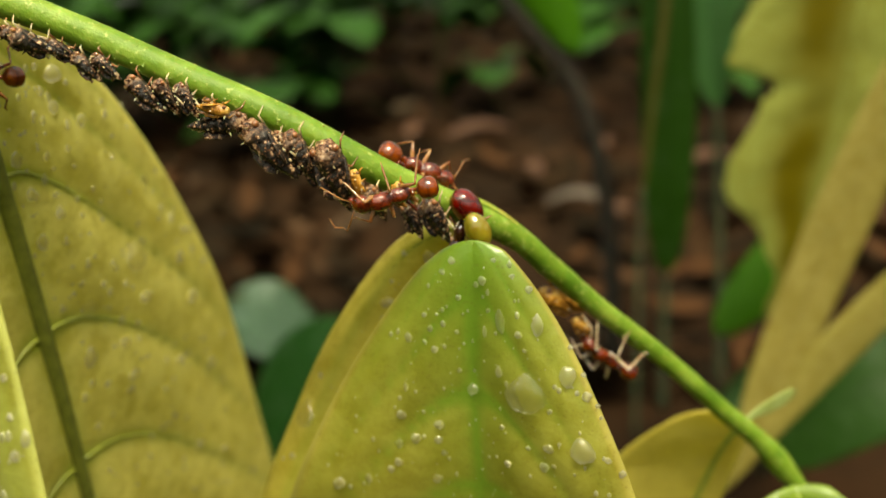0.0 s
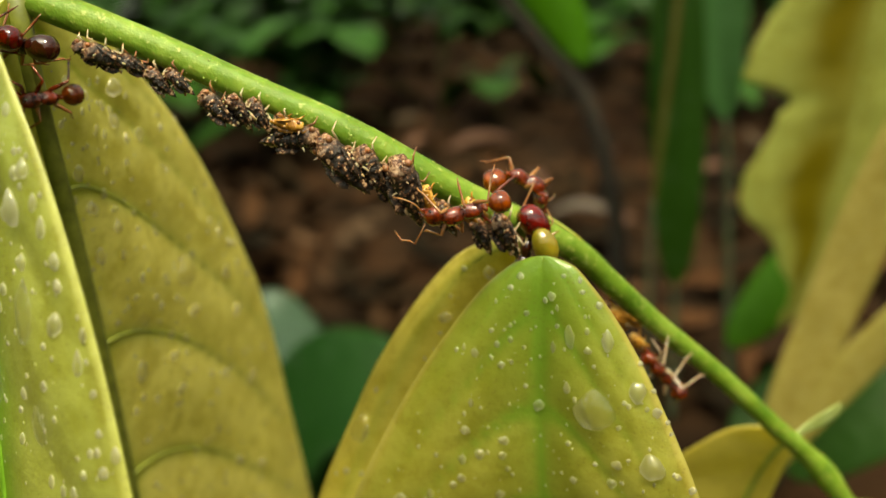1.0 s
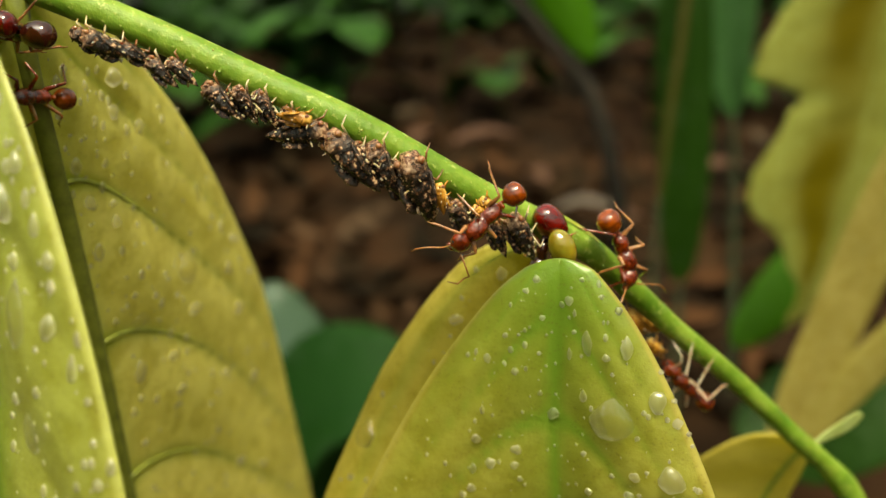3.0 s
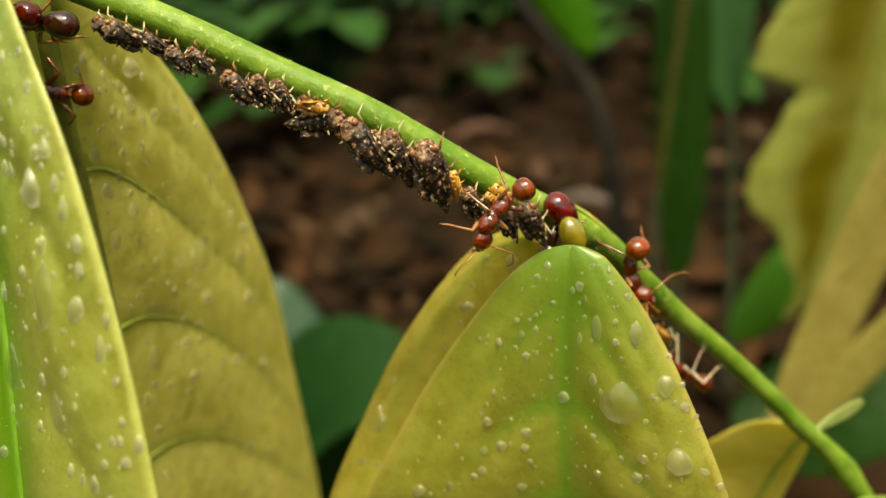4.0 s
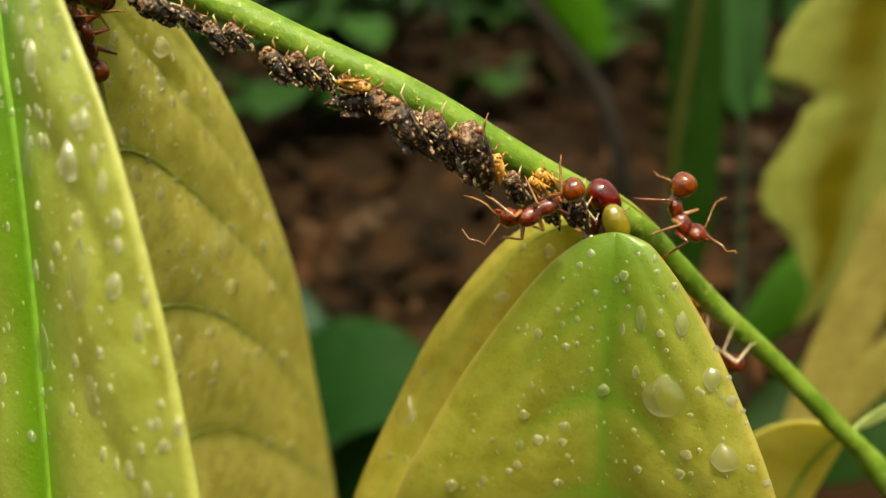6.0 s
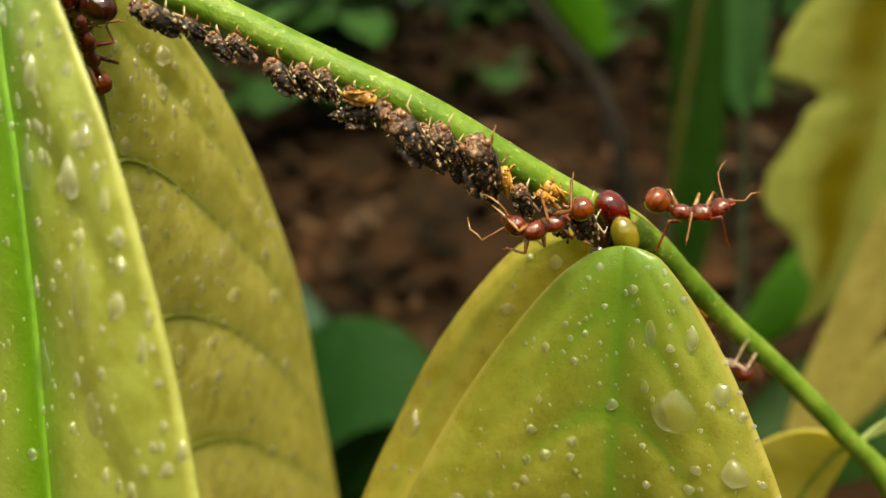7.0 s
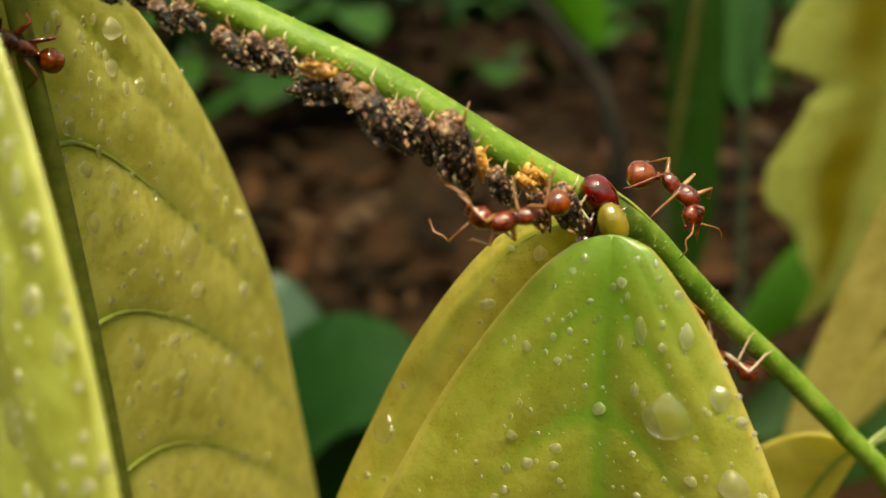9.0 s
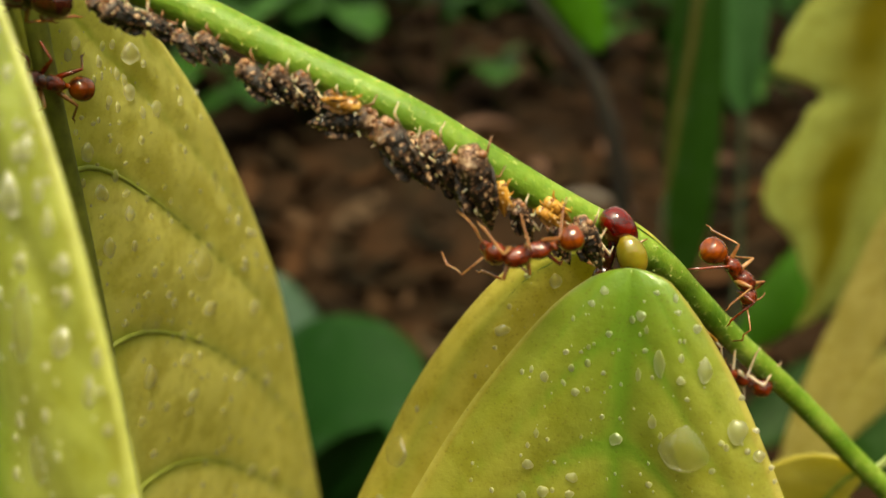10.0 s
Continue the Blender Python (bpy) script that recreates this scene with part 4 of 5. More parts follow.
def ant(label, body, gaster_mat, k=1.0, seed=1, reach=1.0, limb=None, raised=False, plump=(0.60, 0.55, 0.54), turn=None):
    """An ant in its own space: head towards x, back towards z, the middle of its trunk at the origin."""
    rnd = random.Random(seed)
    g = group("ant")
    trunk = Mesh()
    xs = [1.04, 0.93, 0.80, 0.58, 0.36, 0.16, 0.02, -0.14, -0.36, -0.58, -0.76, -0.89, -0.96]
    rs = [0.20, 0.30, 0.38, 0.43, 0.43, 0.39, 0.33, 0.34, 0.37, 0.37, 0.29, 0.18, 0.10]
    zs = [0.10, 0.12, 0.14, 0.15, 0.12, 0.06, 0.0, 0.03, 0.09, 0.10, 0.03, -0.05, -0.06]
    trunk.add(*tube([Vector((x, 0, z)) * k for x, z in zip(xs, zs)], [r * k for r in rs], 16, 0.86))
    trunk.tone = [0.40 * fall(x / k - 0.02, 0.07) + 0.4 * fall(x / k + 0.84, 0.12) for x, y, z in trunk.v]
    part("trunk", trunk, body, g)
    head = Mesh().add(*blob(Vector((0.62, 0, 0.02)) * k, (0.55 * k, 0.46 * k, 0.40 * k), None, 24, 16, lambda u: 1.0 - 0.20 * max(0, u.x) ** 2 + 0.10 * abs(u.y) * (u.x < 0.1)))
    h = part("head", head, body, g, m=Matrix.Translation(Vector((0.84, 0, 0.1)) * k * MM))
    for side in (1, -1):
        part("eye", Mesh().add(*blob(Vector((0.68, 0.40 * side, 0.12)) * k, (0.13 * k, 0.06 * k, 0.11 * k), None, 10, 6)), BLACK, h, "black compound eye")
        jaw = [Vector(p) * k for p in ((0.98, 0.20 * side, -0.08), (1.14, 0.20 * side, -0.12), (1.25, 0.10 * side, -0.15), (1.27, 0.01 * side, -0.16))]
        part("jaw", Mesh().add(*tube(jaw, [0.11 * k, 0.10 * k, 0.07 * k, 0.03 * k], 7)), body, h)
        a = [(0.98, 0.2 * side, 0.2), (1.25, 0.62 * side, 0.42), (1.55, 1.05 * side, 0.48 + 0.2 * rnd.random()), (1.85, 1.15 * side, 0.40), (2.25, 1.05 * side, 0.15 + 0.3 * rnd.random()), (2.6, 0.9 * side, 0.0)]
        if raised and side > 0:
            a = [(0.95, 0.2, 0.2), (1.10, 0.65, 0.38), (1.28, 1.20, 0.45), (1.48, 1.70, 0.40), (1.80, 2.10, 0.30), (2.15, 2.35, 0.2)]
        part("antenna", Mesh().add(*tube([Vector(p) * k for p in a], [0.04 * k, 0.035 * k, 0.042 * k, 0.034 * k, 0.042 * k, 0.022 * k], 8)), limb or LIMB, h, "elbowed antenna")
    rump = Mesh()
    rump.add(*blob(Vector((-0.22, 0, 0.10)) * k, (0.11 * k, 0.14 * k, 0.24 * k), None, 10, 8))
    rump.add(*tube([Vector((0.02, 0, -0.05)) * k, Vector((-0.2, 0, -0.05)) * k, Vector((-0.45, 0, 0.0)) * k], [0.09 * k, 0.11 * k, 0.08 * k], 8))
    ring = lambda u: (1.0 + 0.008 * math.sin(u.x * 11)) * (1 - 0.22 * max(0, -u.x) ** 3)
    rump.add(*blob(Vector((-1.0, 0, 0.06)) * k, [r * k for r in plump], turn, 26, 28, ring))
    rump.tone = [0.6 * max(0, math.sin((x / k + 1.02) * 12.5)) ** 4 * (x / k < -0.45) for x, y, z in rump.v]
    part("gaster", rump, gaster_mat, g, "round glossy gaster", m=Matrix.Translation(Vector((-0.80, 0, 0)) * k * MM))
    for side in (1, -1):
        for x0, x1, wide in ((0.72, 1.9, 1.35), (0.08, 0.15, 1.75), (-0.55, -1.9, 1.55)):
            x1, wide = x1 * reach + 0.3 * (rnd.random() - 0.5), wide * reach * (0.85 + 0.3 * rnd.random())
            root, end = Vector((x0, 0.24 * side, -0.16)), Vector((x1, wide * side, -0.95 + 0.3 * rnd.random()))
            knee = root.lerp(end, 0.42) + Vector((0, 0, 0.95 * reach))
            ankle = root.lerp(end, 0.84) + Vector((0, 0, 0.12))
            part("leg", ant_leg(root, knee, ankle, end, k), limb or (LIMB if rnd.random() < 0.7 else RED), g)
    return tagged(g, label, "ant", "ants on the plant")


def mottled_nymph_skin(name, dark, mid, pale, scale):
    """Black and flecked behind, tan and crusty towards the head, as the mesh's tone says."""
    m, n, l, b = material(name, dark, 0.22, 0.35)
    a, c = noise_node(n, l, scale, 3, 0.6), noise_node(n, l, scale * 1.15, 4, 0.75)
    tone = n.new("ShaderNodeAttribute")
    tone.attribute_name = "tone"
    r = ramp(n, l, a.outputs[0], (0.47, dark), (0.55, [v * 1.8 for v in dark]), (0.60, mid), (0.66, pale))
    face = ramp(n, l, c.outputs[0], (0.39, dark), (0.48, mid), (0.56, [(v + w) / 2 for v, w in zip(mid, pale)]), (0.66, pale))
    col = mix(n, l, tone.outputs["Fac"], r.outputs[0], face.outputs[0])
    l.new(col, b.inputs["Base Color"])
    bump(n, l, b, c.outputs[0], 0.8, 0.00014)
    return m


NYMPH = mottled_nymph_skin("mottled_nymph", (0.011, 0.0075, 0.005), (0.13, 0.048, 0.021), (0.52, 0.34, 0.20), 3000)
NYMPH_PALE = chitin("nymph_spine", (0.30, 0.20, 0.10), (0.60, 0.48, 0.30), 0.35)
NYMPH_AMBER = mottled_nymph_skin("amber_nymph", (0.20, 0.085, 0.012), (0.42, 0.19, 0.025), (0.60, 0.38, 0.10), 1300)
RUST = chitin("rust_pad", (0.10, 0.035, 0.012), (0.26, 0.11, 0.04), 0.3)


def nymph(at, tail, label, skin, seed, limb):
    """A stubby sap-sucking nymph: humped ringed body, wing pads, spines, short legs."""
    rnd = random.Random(seed)
    head_at, tail_at = W(*at), W(*tail)
    x = (head_at - tail_at)
    size = x.length
    x.normalize()
    z = Vector((-0.25 + 0.3 * (rnd.random() - 0.5), -0.85, -0.45 + 0.4 * (rnd.random() - 0.5)))
    z = (z - x * z.dot(x)).normalized()
    m = Matrix((x, z.cross(x), z)).transposed().to_4x4()
    m.translation = (head_at + tail_at) / 2 * MM
    g = group("treehopper_nymph", m)
    n_ring, seg = 34, 18
    verts, tones = [], []
    for i in range(n_ring):
        s = i / (n_ring - 1)
        px = size * (0.56 - 1.12 * s)
        w = size * 0.225 * (0.52 + 0.48 * math.sin(math.pi / 2 * min(1, s / 0.34)) if s < 0.40 else max(0.04, 1 - ((s - 0.40) / 0.62) ** 1.6))
        w *= 1 + 0.035 * math.sin(s * 46)
        h = w * (0.85 + 0.35 * fall(s - 0.16, 0.10))
        for k in range(seg):
            a = 2 * math.pi * k / seg
            ridge = 1 + 0.22 * max(0, math.sin(a)) ** 6 + (0.34 if s < 0.35 else 0.16) * noise.noise((px * 4.5, math.cos(a) * 3, math.sin(a) * 3 + seed))
            verts.append(Vector((px, math.cos(a) * w, math.sin(a) * h * ridge * (1.0 if math.sin(a) > 0 else 0.55))))
            tones.append(max(0, min(1, 1.1 - s * 3.9)))
    faces = [(i * seg + k, i * seg + (k + 1) % seg, (i + 1) * seg + (k + 1) % seg, (i + 1) * seg + k) for i in range(n_ring - 1) for k in range(seg)]
    faces += [tuple(range(seg - 1, -1, -1)), tuple((n_ring - 1) * seg + k for k in range(seg))]
    part("body", Mesh().add(verts, faces, tones), skin, g)
    for side in (1, -1):
        pad = Mesh().add(*blob((size * -0.02, side * size * 0.175, size * 0.08), (size * 0.28, size * 0.045, size * 0.12), pose(0, 0, 0, side * -34, 10, side * 7).to_3x3(), 14, 10, lambda u: 1 + 0.08 * math.sin(u.x * 9)))
        pad.tone = [0.05] * len(pad.v)
        part("wing_pad", pad, skin, g)
        part("eye", Mesh().add(*blob((size * 0.44, side * size * 0.17, size * 0.08), (size * 0.06,) * 3, None, 9, 6)), RUST, g, "rusty eye")
        for x0, x1 in ((0.30, 0.50), (0.14, 0.10), (-0.02, -0.28)):
            p = [Vector((x0 * size, side * size * 0.14, -size * 0.08)), Vector((x1 * size, side * size * (0.24 + 0.08 * rnd.random()), size * 0.0)), Vector(((x1 + 0.07) * size, side * size * (0.27 + 0.08 * rnd.random()), -size * 0.15))]
            part("leg", Mesh().add(*tube(p, [0.075, 0.065, 0.035], 6)), limb, g)
    crest, flecks = Mesh(), Mesh()
    for _ in range(12):
        a, r = rnd.random() * 3.14, size * (0.022 + 0.028 * rnd.random())
        at_x = size * (0.50 - 0.36 * rnd.random())
        crest.add(*blob((at_x, math.cos(a) * size * 0.17, math.sin(a) * size * 0.20), (r, r * 0.8, r), None, 7, 5))
    crest.tone = [1.0] * len(crest.v)
    part("crest", crest, skin, g, "crusty tan knobs on the head")
    for i in range(10):
        a = 0.15 + 2.84 * rnd.random() if i > 5 else (0.08 if i % 2 else 3.06)
        s = 0.42 + 0.5 * rnd.random()
        wide = size * 0.225 * max(0.04, 1 - ((s - 0.40) / 0.62) ** 1.6) * 1.03
        r = size * (0.014 + 0.016 * rnd.random())
        flecks.add(*blob((size * (0.56 - 1.12 * s), math.cos(a) * wide, math.sin(a) * wide * 0.95), (r * 1.6, r, r), None, 7, 5))
    tagged(part("fleck", flecks, NYMPH_PALE, g, "cream flecks along the abdomen"), kind="stuff")
    for i in range(4):
        b0 = Vector((size * (0.46 - 0.12 * i), (1 if i % 2 else -1) * size * 0.09, size * 0.2))
        tip = b0 + Vector((size * 0.05 * (rnd.random() - 0.3), (1 if i % 2 else -1) * size * 0.06, size * (0.05 + 0.06 * rnd.random())))
        part("spine", Mesh().add(*tube([b0 - Vector((0, 0, 0.1)), b0.lerp(tip, 0.5), tip], [0.06, 0.045, 0.02], 6)), NYMPH_PALE if rnd.random() < 0.5 else skin, g)
    return tagged(g, label, "insect nymph", "treehopper nymphs on the stem")


TENDER_BODY = [
    (0, -2.02, 53.9, 593.15, -123.1, 12.2, -168),
    (0.5, -1.87, 53.9, 593.1, -122.8, 13.8, -168.3),
    (1, -2.03, 53.9, 593.17, -123.6, 8.8, -168.5),
    (1.5, -2.15, 53.9, 592.95, -123, 13.2, -168.7),
    (2, -2.09, 53.9, 593, -123.1, 12.5, -168.8),
    (3.5, -1.68, 53.9, 592.44, -107.2, 48.6, -161.6),
    (4, -1.94, 53.9, 592.29, -110.7, 44.4, -163.5),
    (4.5, -1.78, 53.9, 592.28, -112.7, 41.3, -164.2),
    (5, -2.03, 53.9, 591.66, -116.2, 34.3, -165.2),
    (5.5, -1.88, 53.9, 591.69, -119.3, 27.7, -167.3),
    (7, -2.02, 53.9, 591.57, -123, 13.4, -168.7),
    (7.5, -2, 53.9, 591.49, -123.9, 7, -169.3),
    (8, -2.13, 53.9, 591.55, -124, 5.1, -169.3),
    (8.5, -2.31, 53.9, 591.63, -124, 5.1, -169.9),
    (9, -2.45, 53.9, 591.33, -123.6, 9.2, -169.4),
    (9.5, -2.25, 53.9, 591.22, -122.9, 13.9, -168.6),
    (10, -2.81, 53.9, 591.32, -123.2, 11.7, -168.3),
]
TENDER_HEAD = [
    (0, 2.9, 28.2, 11.5),
    (0.5, 0.9, 15.9, 6.6),
    (1, -0.9, 23.6, -4.1),
    (1.5, -2.6, 28.9, -10.2),
    (2, -0.3, 21, -1.4),
    (3.5, 6.1, 21.1, 32),
    (4, 1.1, 2.2, 54.2),
    (4.5, 2.4, 15.6, 17),
    (5, -15.7, 39.4, -42.1),
    (5.5, -4.6, 31.8, -16.2),
    (7, -10.4, 35.6, -31.6),
    (7.5, -12.7, 35.4, -38.5),
    (8, -13.4, 36.5, -39.2),
    (8.5, -4.7, 25.9, -20.3),
    (9, -5.4, 28.2, -21.3),
    (9.5, -11.6, 35.8, -34.9),
    (10, -5.5, 35, -17.2),
]
TENDER_GASTER = [
    (0, -0.1, 3, -2.8),
    (0.5, 0.1, -1.5, -4.8),
    (1, -0.1, -4.8, 2.5),
    (1.5, -0, -1.5, 3.4),
    (2, -0, -1.1, 0.7),
    (3.5, -0.4, 5.4, -8.1),
    (4, -1, 9.6, -12.1),
    (4.5, -0.2, 3.1, -8.5),
    (5, -0.3, -3, 11.3),
    (5.5, -0.3, -4.8, 6.5),
    (7, -1.1, -9.4, 13.7),
    (7.5, -1.6, -10.7, 16.9),
    (8, -1, -8, 14.2),
    (8.5, -0.6, -6.7, 10.2),
    (9, -0.8, -8.2, 11.2),
    (9.5, -2.2, -13.6, 18.4),
    (10, -0.2, -3.7, 5.8),
]
CLIMBER_BODY = [
    (0, -0.47, 60, 593.69, 33.5, 26.7, 9.1),
    (0.5, -1.24, 60, 594.28, 31.5, 15, 7.6),
    (1, 2, 60, 593.76, 35.5, 32.4, 11.7),
    (1.5, 3.72, 59.3, 593.16, 31.5, 30.3, -3.9),
    (2, 4.97, 59, 592.47, 34, 36.7, 0),
    (3.5, 7.26, 60.6, 587.53, 91.8, 76.4, 38.2),
    (4, 7.02, 60.6, 586.76, 96.5, 74.3, 43.9),
    (4.5, 6.99, 60.6, 586.65, 93.9, 74.3, 41.1),
    (5, 7.29, 60.6, 587.97, 108, 78.4, 53.9),
    (5.5, 6.79, 59.8, 589.54, 68, 80.5, 24.4),
    (7, 6.99, 58.8, 591.06, 30.1, 4.5, -8.6),
    (7.5, 6.81, 58.8, 592.01, 32.7, -20.8, -7.6),
    (8, 7.04, 58.8, 591.81, 30.2, 2.1, -7.5),
    (8.5, 6.59, 58.8, 592.1, 30.2, 10.6, -8.8),
    (9, 6.5, 58.8, 591.62, 28.9, 39.3, -12.9),
    (9.5, 7.8, 59.5, 590.02, 46.7, 51.6, 12.4),
    (10, 9.48, 60.5, 588.23, 50.9, 49.9, 19.4),
]
CLIMBER_HEAD = [
    (0, 0.7, 13, 6.5),
    (0.5, 0.2, 16.4, 1.7),
    (1, -11.6, 51.1, -24),
    (1.5, 0.6, 17, 3.8),
    (2, -3.6, 27.8, -14.6),
    (3.5, 2.8, -18.3, -17.2),
    (4, -11.1, -51.6, 22.7),
    (4.5, -12.7, -50, 26.8),
    (5, 5.7, -24.3, -26.2),
    (5.5, -15.1, -38.5, 41.4),
    (7, -6.7, -33.9, 21.6),
    (7.5, -0.6, 12.2, -5.7),
    (8, -2.8, -23.6, 13.4),
    (8.5, -0.3, 4.5, -8.1),
    (9, -15.7, 40.3, -41.3),
    (9.5, -0.5, 15.2, -3.7),
    (10, -2.9, 28.1, -11.4),
]
CLIMBER_GASTER = [
    (0, 0, -0.2, -5.4),
    (0.5, 0.1, -5.4, -1.4),
    (1, -12.6, -49, 27.3),
    (1.5, 0.2, -7.2, -2.8),
    (2, -1.6, -16.2, 11.3),
    (3.5, 1.4, 15.9, 9.7),
    (4, -4.3, 39.9, -11.7),
    (4.5, -4.7, 37.6, -13.6),
    (5, 2, 18.6, 12.3),
    (5.5, -18.2, 46.5, -40.9),
    (7, -2.8, 28.6, -11.1),
    (7.5, -0.3, -5.2, 6),
    (8, -1.6, 22.2, -8.3),
    (8.5, 0.2, 8.9, 2.8),
    (9, -5.2, -20.3, 28.7),
    (9.5, -0.1, -5.6, 2.8),
    (10, -1, -15.1, 7.7),
]
LEAF_ANT_BODY = [
    (0, -26.6, 57.7, 600.76, -99.1, -1.7, -122),
    (0.5, -27.22, 57.7, 600.22, -99.8, 2.7, -123.7),
    (1, -27.2, 57.7, 600.37, -99.7, 0.5, -129.5),
    (1.5, -27.35, 57.7, 600.21, -99, -1.8, -127),
    (2, -27.2, 57.7, 600.19, -98.3, -5.3, -125.5),
    (3.5, -27.6, 57.7, 599.69, -98.9, -4.5, -118.2),
    (4, -27.69, 57.7, 599.55, -98.7, -11.6, -115.8),
    (4.5, -27.48, 57.7, 599.98, -104.2, -32.8, -102.2),
    (5, -27.72, 57.7, 600.58, -106.3, -38.6, -99.5),
    (5.5, -27.42, 57.7, 600.93, -116.4, -44.9, -86.4),
    (7, -27.21, 57.7, 601.1, -116, -55.1, -88.8),
    (7.5, -27.17, 57.7, 600.92, -115.6, -53.6, -89.1),
    (8, -26.77, 57.7, 600.65, -114.4, -46.2, -89.3),
    (8.5, -27.09, 57.7, 600.76, -108, -42.2, -97.5),
    (9, -27.73, 57.7, 599.91, -96.9, -23.9, -117.8),
    (9.5, -28, 57.7, 599.71, -97.7, -8.5, -124.8),
    (10, -27.37, 57.7, 599.43, -97.1, -12.8, -123.1),
]
LEAF_ANT_HEAD = [
    (0, 2.9, 54.8, 5.7),
    (0.5, 12.2, 25.5, 50.6),
    (1, -3.9, 54.7, -7.5),
    (1.5, -14.5, 47.1, -32.5),
    (2, -5.2, 54.4, -10.2),
    (3.5, 15, 45.7, 34.8),
    (4, -15.7, 39.5, -42),
    (4.5, -11, 22.5, -51.6),
    (5, 15.1, -35, -45.5),
    (5.5, -1.1, 42.3, -2.8),
    (7, 0.3, 12.1, 2.7),
    (7.5, 0.3, 20.1, 1.8),
    (8, -1.7, 23.3, -8.3),
    (8.5, -5.6, 46.3, -13.1),
    (9, 3.8, 54.7, 7.3),
    (9.5, 14, 30.7, 48.1),
    (10, 0.5, 55, 1),
]
LEAF_ANT_GASTER = [
    (0, -0, 5.5, -0.7),
    (0.5, -0.6, 11, -5.8),
    (1, -0.1, -5.5, 1.7),
    (1.5, -0, -0, 6.8),
    (2, -0.2, -8, 2.9),
    (3.5, -0.2, 3.3, -8),
    (4, 0.5, 10.2, 6),
    (4.5, 0.5, 2.3, 23.7),
    (5, 1.4, 19.6, 8.3),
    (5.5, -0, -1.1, 0.6),
    (7, -0, 1.3, -1.2),
    (7.5, 0, -2.2, -0.8),
    (8, 0.1, 3.5, 2.1),
    (8.5, 0.1, 3.6, 1.6),
    (9, -0, 5.5, -0.8),
    (9.5, -0.2, 1.5, -15.5),
    (10, 0, -0.5, -0.2),
]
LOWER_ANT_BODY = [
    (0, 12.11, 66.2, 578.26, -138.6, -39.4, -161.4),
    (0.5, 12.4, 66.2, 577.91, -139.6, -40.7, -159.8),
    (1, 12.1, 66.2, 578.22, -141.1, -48.7, -156.8),
    (1.5, 12.53, 66.2, 578.13, -142, -47.7, -155.6),
    (2, 12.58, 66.2, 578.08, -141.8, -48.3, -155.8),
    (3.5, 12.58, 66.2, 577.78, -140.4, -40.9, -158.5),
    (4, 11.88, 66.2, 577.89, -140.4, -36.8, -158.6),
    (4.5, 11.78, 66.2, 578.28, -140.8, -36.7, -158),
    (5, 11.79, 66.2, 578.49, -138.7, -27.3, -161),
    (5.5, 11.36, 66.2, 578.87, -139, -30.2, -160.8),
    (7, 11.27, 66.2, 579.06, -139.1, -30.2, -160.5),
    (7.5, 11.49, 66.2, 579.6, -139.3, -29.1, -160.1),
    (8, 11.54, 66.2, 580.01, -139.6, -29.6, -159.5),
    (8.5, 11.56, 66.2, 579.95, -139.8, -32.3, -159.4),
    (9, 11.6, 66.2, 579.26, -139.9, -31.6, -159.2),
    (9.5, 11.64, 66.2, 579.31, -139.5, -31.6, -159.8),
    (10, 11.63, 66.2, 579.91, -139.2, -29.2, -160.3),
]
LOWER_ANT_HEAD = [
    (0, -0.4, 6.1, -7.1),
    (0.5, -0.2, 4.2, -6.6),
    (1, -0.1, 3, -2.1),
    (1.5, -0.2, -3.8, 5.9),
    (2, -0.1, -2.3, 5.6),
    (3.5, -0.7, 9.4, -8),
    (4, -0.8, 10.1, -9),
    (4.5, -0.3, 8.1, -5),
    (5, -0.8, 9.6, -9.1),
    (5.5, -0.3, 6.7, -5.4),
    (7, -0.6, 7.8, -8.3),
    (7.5, -0.5, 7.1, -8.3),
    (8, -0.5, 6.6, -8),
    (8.5, -0.6, 8.6, -8.5),
    (9, -0.3, 6.1, -6.3),
    (9.5, -0.7, 8.3, -9.1),
    (10, -0.5, 7.8, -7.6),
]
LOWER_ANT_GASTER = [
    (0, -0.1, -1, 6.2),
    (0.5, 0.1, 1.6, 5.1),
    (1, 0, 2.2, 1.8),
    (1.5, -0.3, 8.3, -4.6),
    (2, -0.3, 7.2, -4.7),
    (3.5, -0.3, -3.8, 7.8),
    (4, -0.2, -3.3, 8.4),
    (4.5, -0.1, -1.2, 4.8),
    (5, -0.2, -2.6, 8),
    (5.5, -0, -0.2, 4.8),
    (7, -0, -0.7, 6.9),
    (7.5, 0, 0.7, 6.5),
    (8, 0.1, 1.5, 6.1),
    (8.5, -0.1, -1.1, 7.2),
    (9, 0.1, 1.7, 5),
    (9.5, -0, -0.7, 7.4),
    (10, -0, -0.4, 6.4),
]
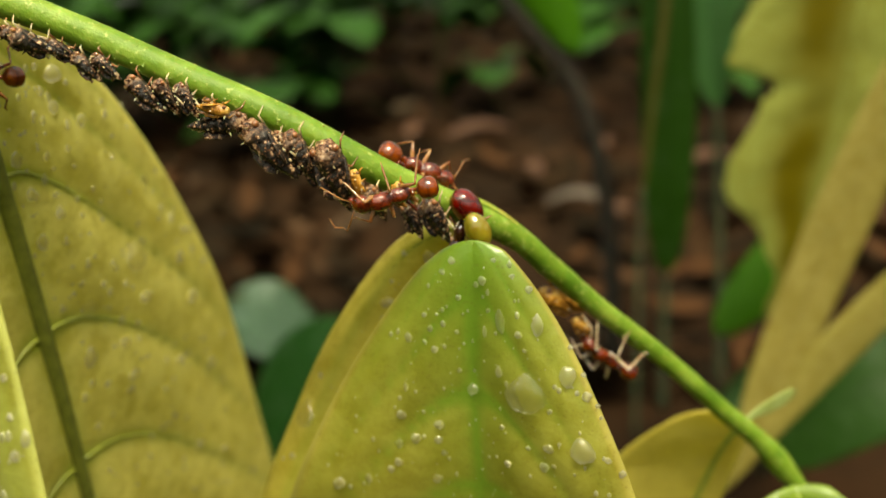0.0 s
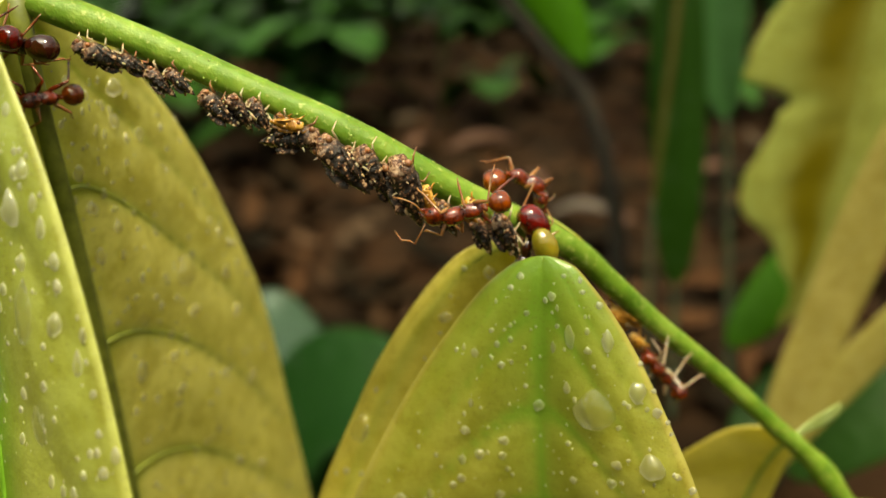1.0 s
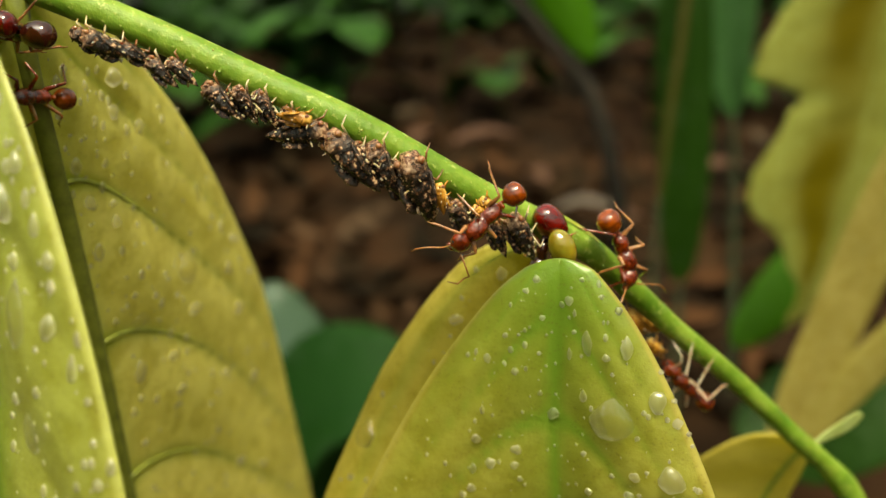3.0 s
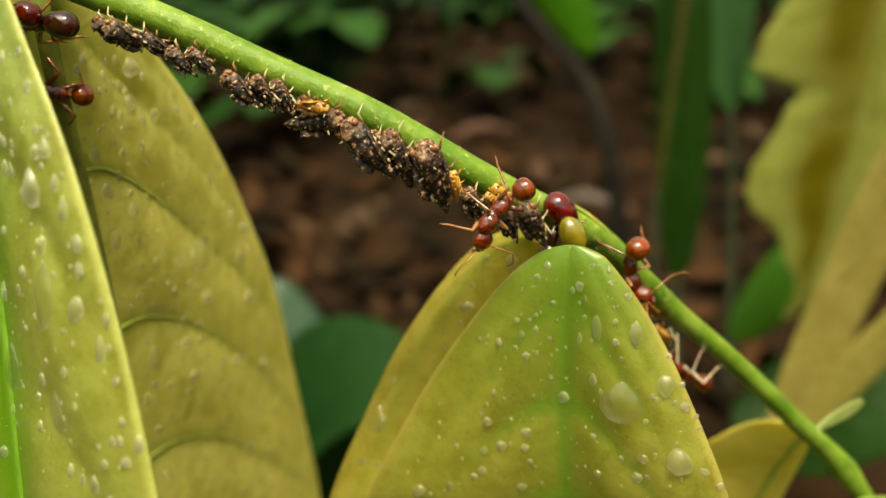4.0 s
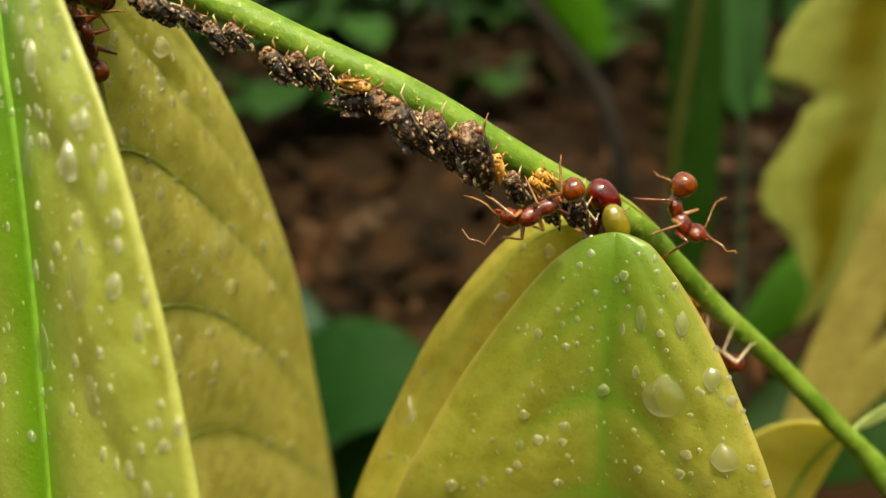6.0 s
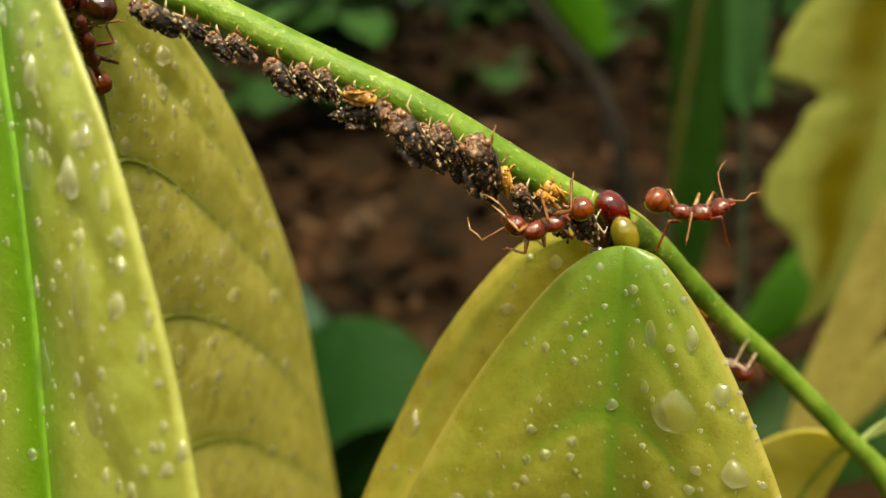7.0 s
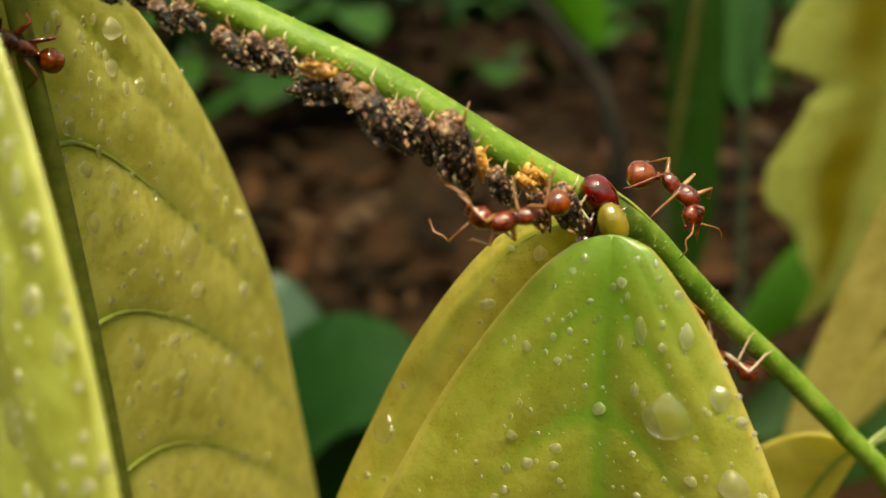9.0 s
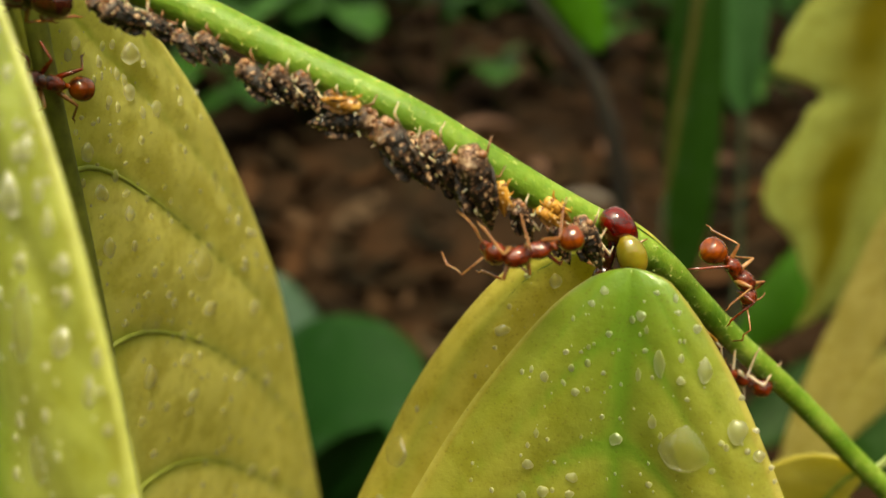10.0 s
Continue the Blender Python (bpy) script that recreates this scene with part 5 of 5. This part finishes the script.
DARK_NYMPHS = [
    (-16.65, 55.3, 600.35, -14.76, 55, 598.49),
    (-14.92, 54.9, 600.2, -14.07, 55.4, 598.18),
    (-13.96, 55.6, 599.89, -13.02, 55.6, 597.95),
    (-10.33, 55.3, 597.75, -13.43, 55, 597.54),
    (-9.98, 55, 597.5, -7.54, 54.9, 594.4),
    (-7.78, 55.2, 596.87, -6.43, 55.4, 594.02),
    (-5.72, 54.9, 596.18, -4.61, 55.6, 592.22),
    (-3.35, 55.4, 593.47, -2.52, 55.8, 591.39),
    (0, 56.2, 592.4, 1.16, 56.6, 589.72),
    (-1.22, 56.8, 592, -0.45, 56.8, 589.93),
    (-6.75, 55.8, 595.74, -5.93, 56, 593.1),
    (-12.64, 56.2, 598.88, -11.55, 56, 597.2),
    (-18.57, 55.6, 601.75, -17.18, 55.2, 600.4),
    (-19.82, 55.8, 601.84, -18.39, 55.6, 600.31),
    (-23.13, 55.6, 603.23, -20.62, 55.4, 602.03),
    (-21.41, 55.9, 602.65, -19.62, 55.9, 601.58),
    (-23.95, 56.2, 603.49, -22.24, 55.9, 602.28),
    (-8.73, 56.2, 596.86, -7.48, 56.2, 595.41),
]
AMBER_NYMPHS = [
    (-10.97, 54.2, 598.44, -12.74, 54.5, 598.72),
    (-4.16, 55, 594.54, -3.94, 55, 592.91),
    (-2.23, 55.2, 593.2, -1.22, 55.2, 592.26),
    (-1.77, 55.6, 593.56, -0.59, 55.8, 592.43),
    (7.4, 64.6, 583.9, 10.3, 65.4, 582.2),
    (9.8, 65.4, 581.5, 10.8, 65.8, 580),
]

for i, (a, b, c, d, e, f) in enumerate(DARK_NYMPHS):
    nymph((a, b, c), (d, e, f), "black and brown mottled treehopper nymph clinging under the stem", NYMPH, 40 + i, NYMPH_PALE if i % 3 else RUST)
for i, (a, b, c, d, e, f) in enumerate(AMBER_NYMPHS):
    nymph((a, b, c), (d, e, f), "small amber treehopper nymph clinging to the stem", NYMPH_AMBER, 70 + i, NYMPH_AMBER)

tender = ant("red-brown ant tending the nymphs below the stem", RED, AMBER, 1.25, 2, 0.95)
climber = ant("red-brown ant clambering about the leaf joint", RED, AMBER, 1.25, 5, 1.05, raised=True, plump=(0.71, 0.63, 0.61))
leaf_ant = ant("red-brown ant on the midrib of the drooping leaf", RED, AMBER, 1.25, 9, 1.1)
lower_ant = ant("red-brown ant under the stem beside the young leaf", RED, RED, 1.25, 11, 1.05, PALE_LIMB)


def stance(at, towards, up):
    """The pose of an ant at a place, its head towards one way and its back up another."""
    x = Vector(towards).normalized()
    z = Vector(up)
    z = (z - x * z.dot(x)).normalized()
    m = Matrix((x, z.cross(x), z)).transposed().to_4x4()
    m.translation = W(*at) * MM
    return m


def still_ant(label, body, rump_mat, k, seed, reach, m, plump, lie):
    """An ant that keeps still, with the long axis of its gaster lying along a way of the plan."""
    turn = Vector((1, 0, 0)).rotation_difference(-(m.to_3x3().transposed() @ Vector(lie).normalized())).to_matrix()
    ob = ant(label, body, rump_mat, k, seed, reach, plump=plump, turn=turn)
    ob.matrix_basis = m
    return ob


# large ants that keep still: their trunks are tucked between stem and leaf
still_ant("large garnet-red ant wedged at the leaf joint", MAROON, GARNET, 1.28, 14, 0.8, stance((1.75, 58.5, 589.3), (-0.25, 0.05, -0.97), (-0.6, -0.75, 0.1)), (1.12, 0.70, 0.70), (-0.60, -0.05, 0.80))
still_ant("large dark maroon ant under the upper joint", MAROON, MAROON, 1.25, 15, 0.9, stance((-27.0, 55.6, 603.6), (-0.85, 0.5, 0.1), (-0.2, -0.8, -0.55)), (0.86, 0.62, 0.62), (0.98, -0.1, -0.1))
still_ant("large dark maroon ant beside the upper joint", MAROON, GARNET, 1.15, 16, 0.9, stance((-28.6, 54.6, 604.6), (-0.9, 0.3, 0.3), (-0.2, -0.9, -0.4)), (0.78, 0.62, 0.62), (0.9, -0.3, -0.3))


def child(ob, name):
    return next(c for c in ob.children if c.name.split(".")[0] == name)


def motions():
    """The four ants that move: their trunks, and on them head, gaster, legs and antennae."""
    for ob, body, head, rump, swing in ((tender, TENDER_BODY, TENDER_HEAD, TENDER_GASTER, 5), (climber, CLIMBER_BODY, CLIMBER_HEAD, CLIMBER_GASTER, 14),
                                        (leaf_ant, LEAF_ANT_BODY, LEAF_ANT_HEAD, LEAF_ANT_GASTER, 7), (lower_ant, LOWER_ANT_BODY, LOWER_ANT_HEAD, LOWER_ANT_GASTER, 8)):
        walk(ob, [(t, Matrix.Translation(P(x, y, z)) @ pose(0, 0, 0, rx, ry, rz)) for t, x, y, z, rx, ry, rz in body])
        for name, rows in (("head", head), ("gaster", rump)):
            c = child(ob, name)
            at = c.location.copy()
            walk(c, [(t, Matrix.Translation(at) @ pose(0, 0, 0, rx, ry, rz)) for t, rx, ry, rz in rows])
        times = [r[0] for r in body]
        for i, leg in enumerate([c for c in ob.children if c.name.startswith("leg")]):
            walk(leg, [(t, pose(0, 0, 0, 0.6 * swing * math.sin(t * 2.3 + i * 1.9), 0.5 * swing * math.sin(t * 1.7 + i), swing * math.sin(t * 2.9 + i * 2.4))) for t in times])
        for i, feeler in enumerate([c for c in child(ob, "head").children if c.name.startswith("antenna")]):
            walk(feeler, [(t, pose(0, 0, 0, 0, 10 * math.sin(t * 3.1 + i * 2), 12 * math.sin(t * 2.2 + i * 3.1))) for t in times])


motions()
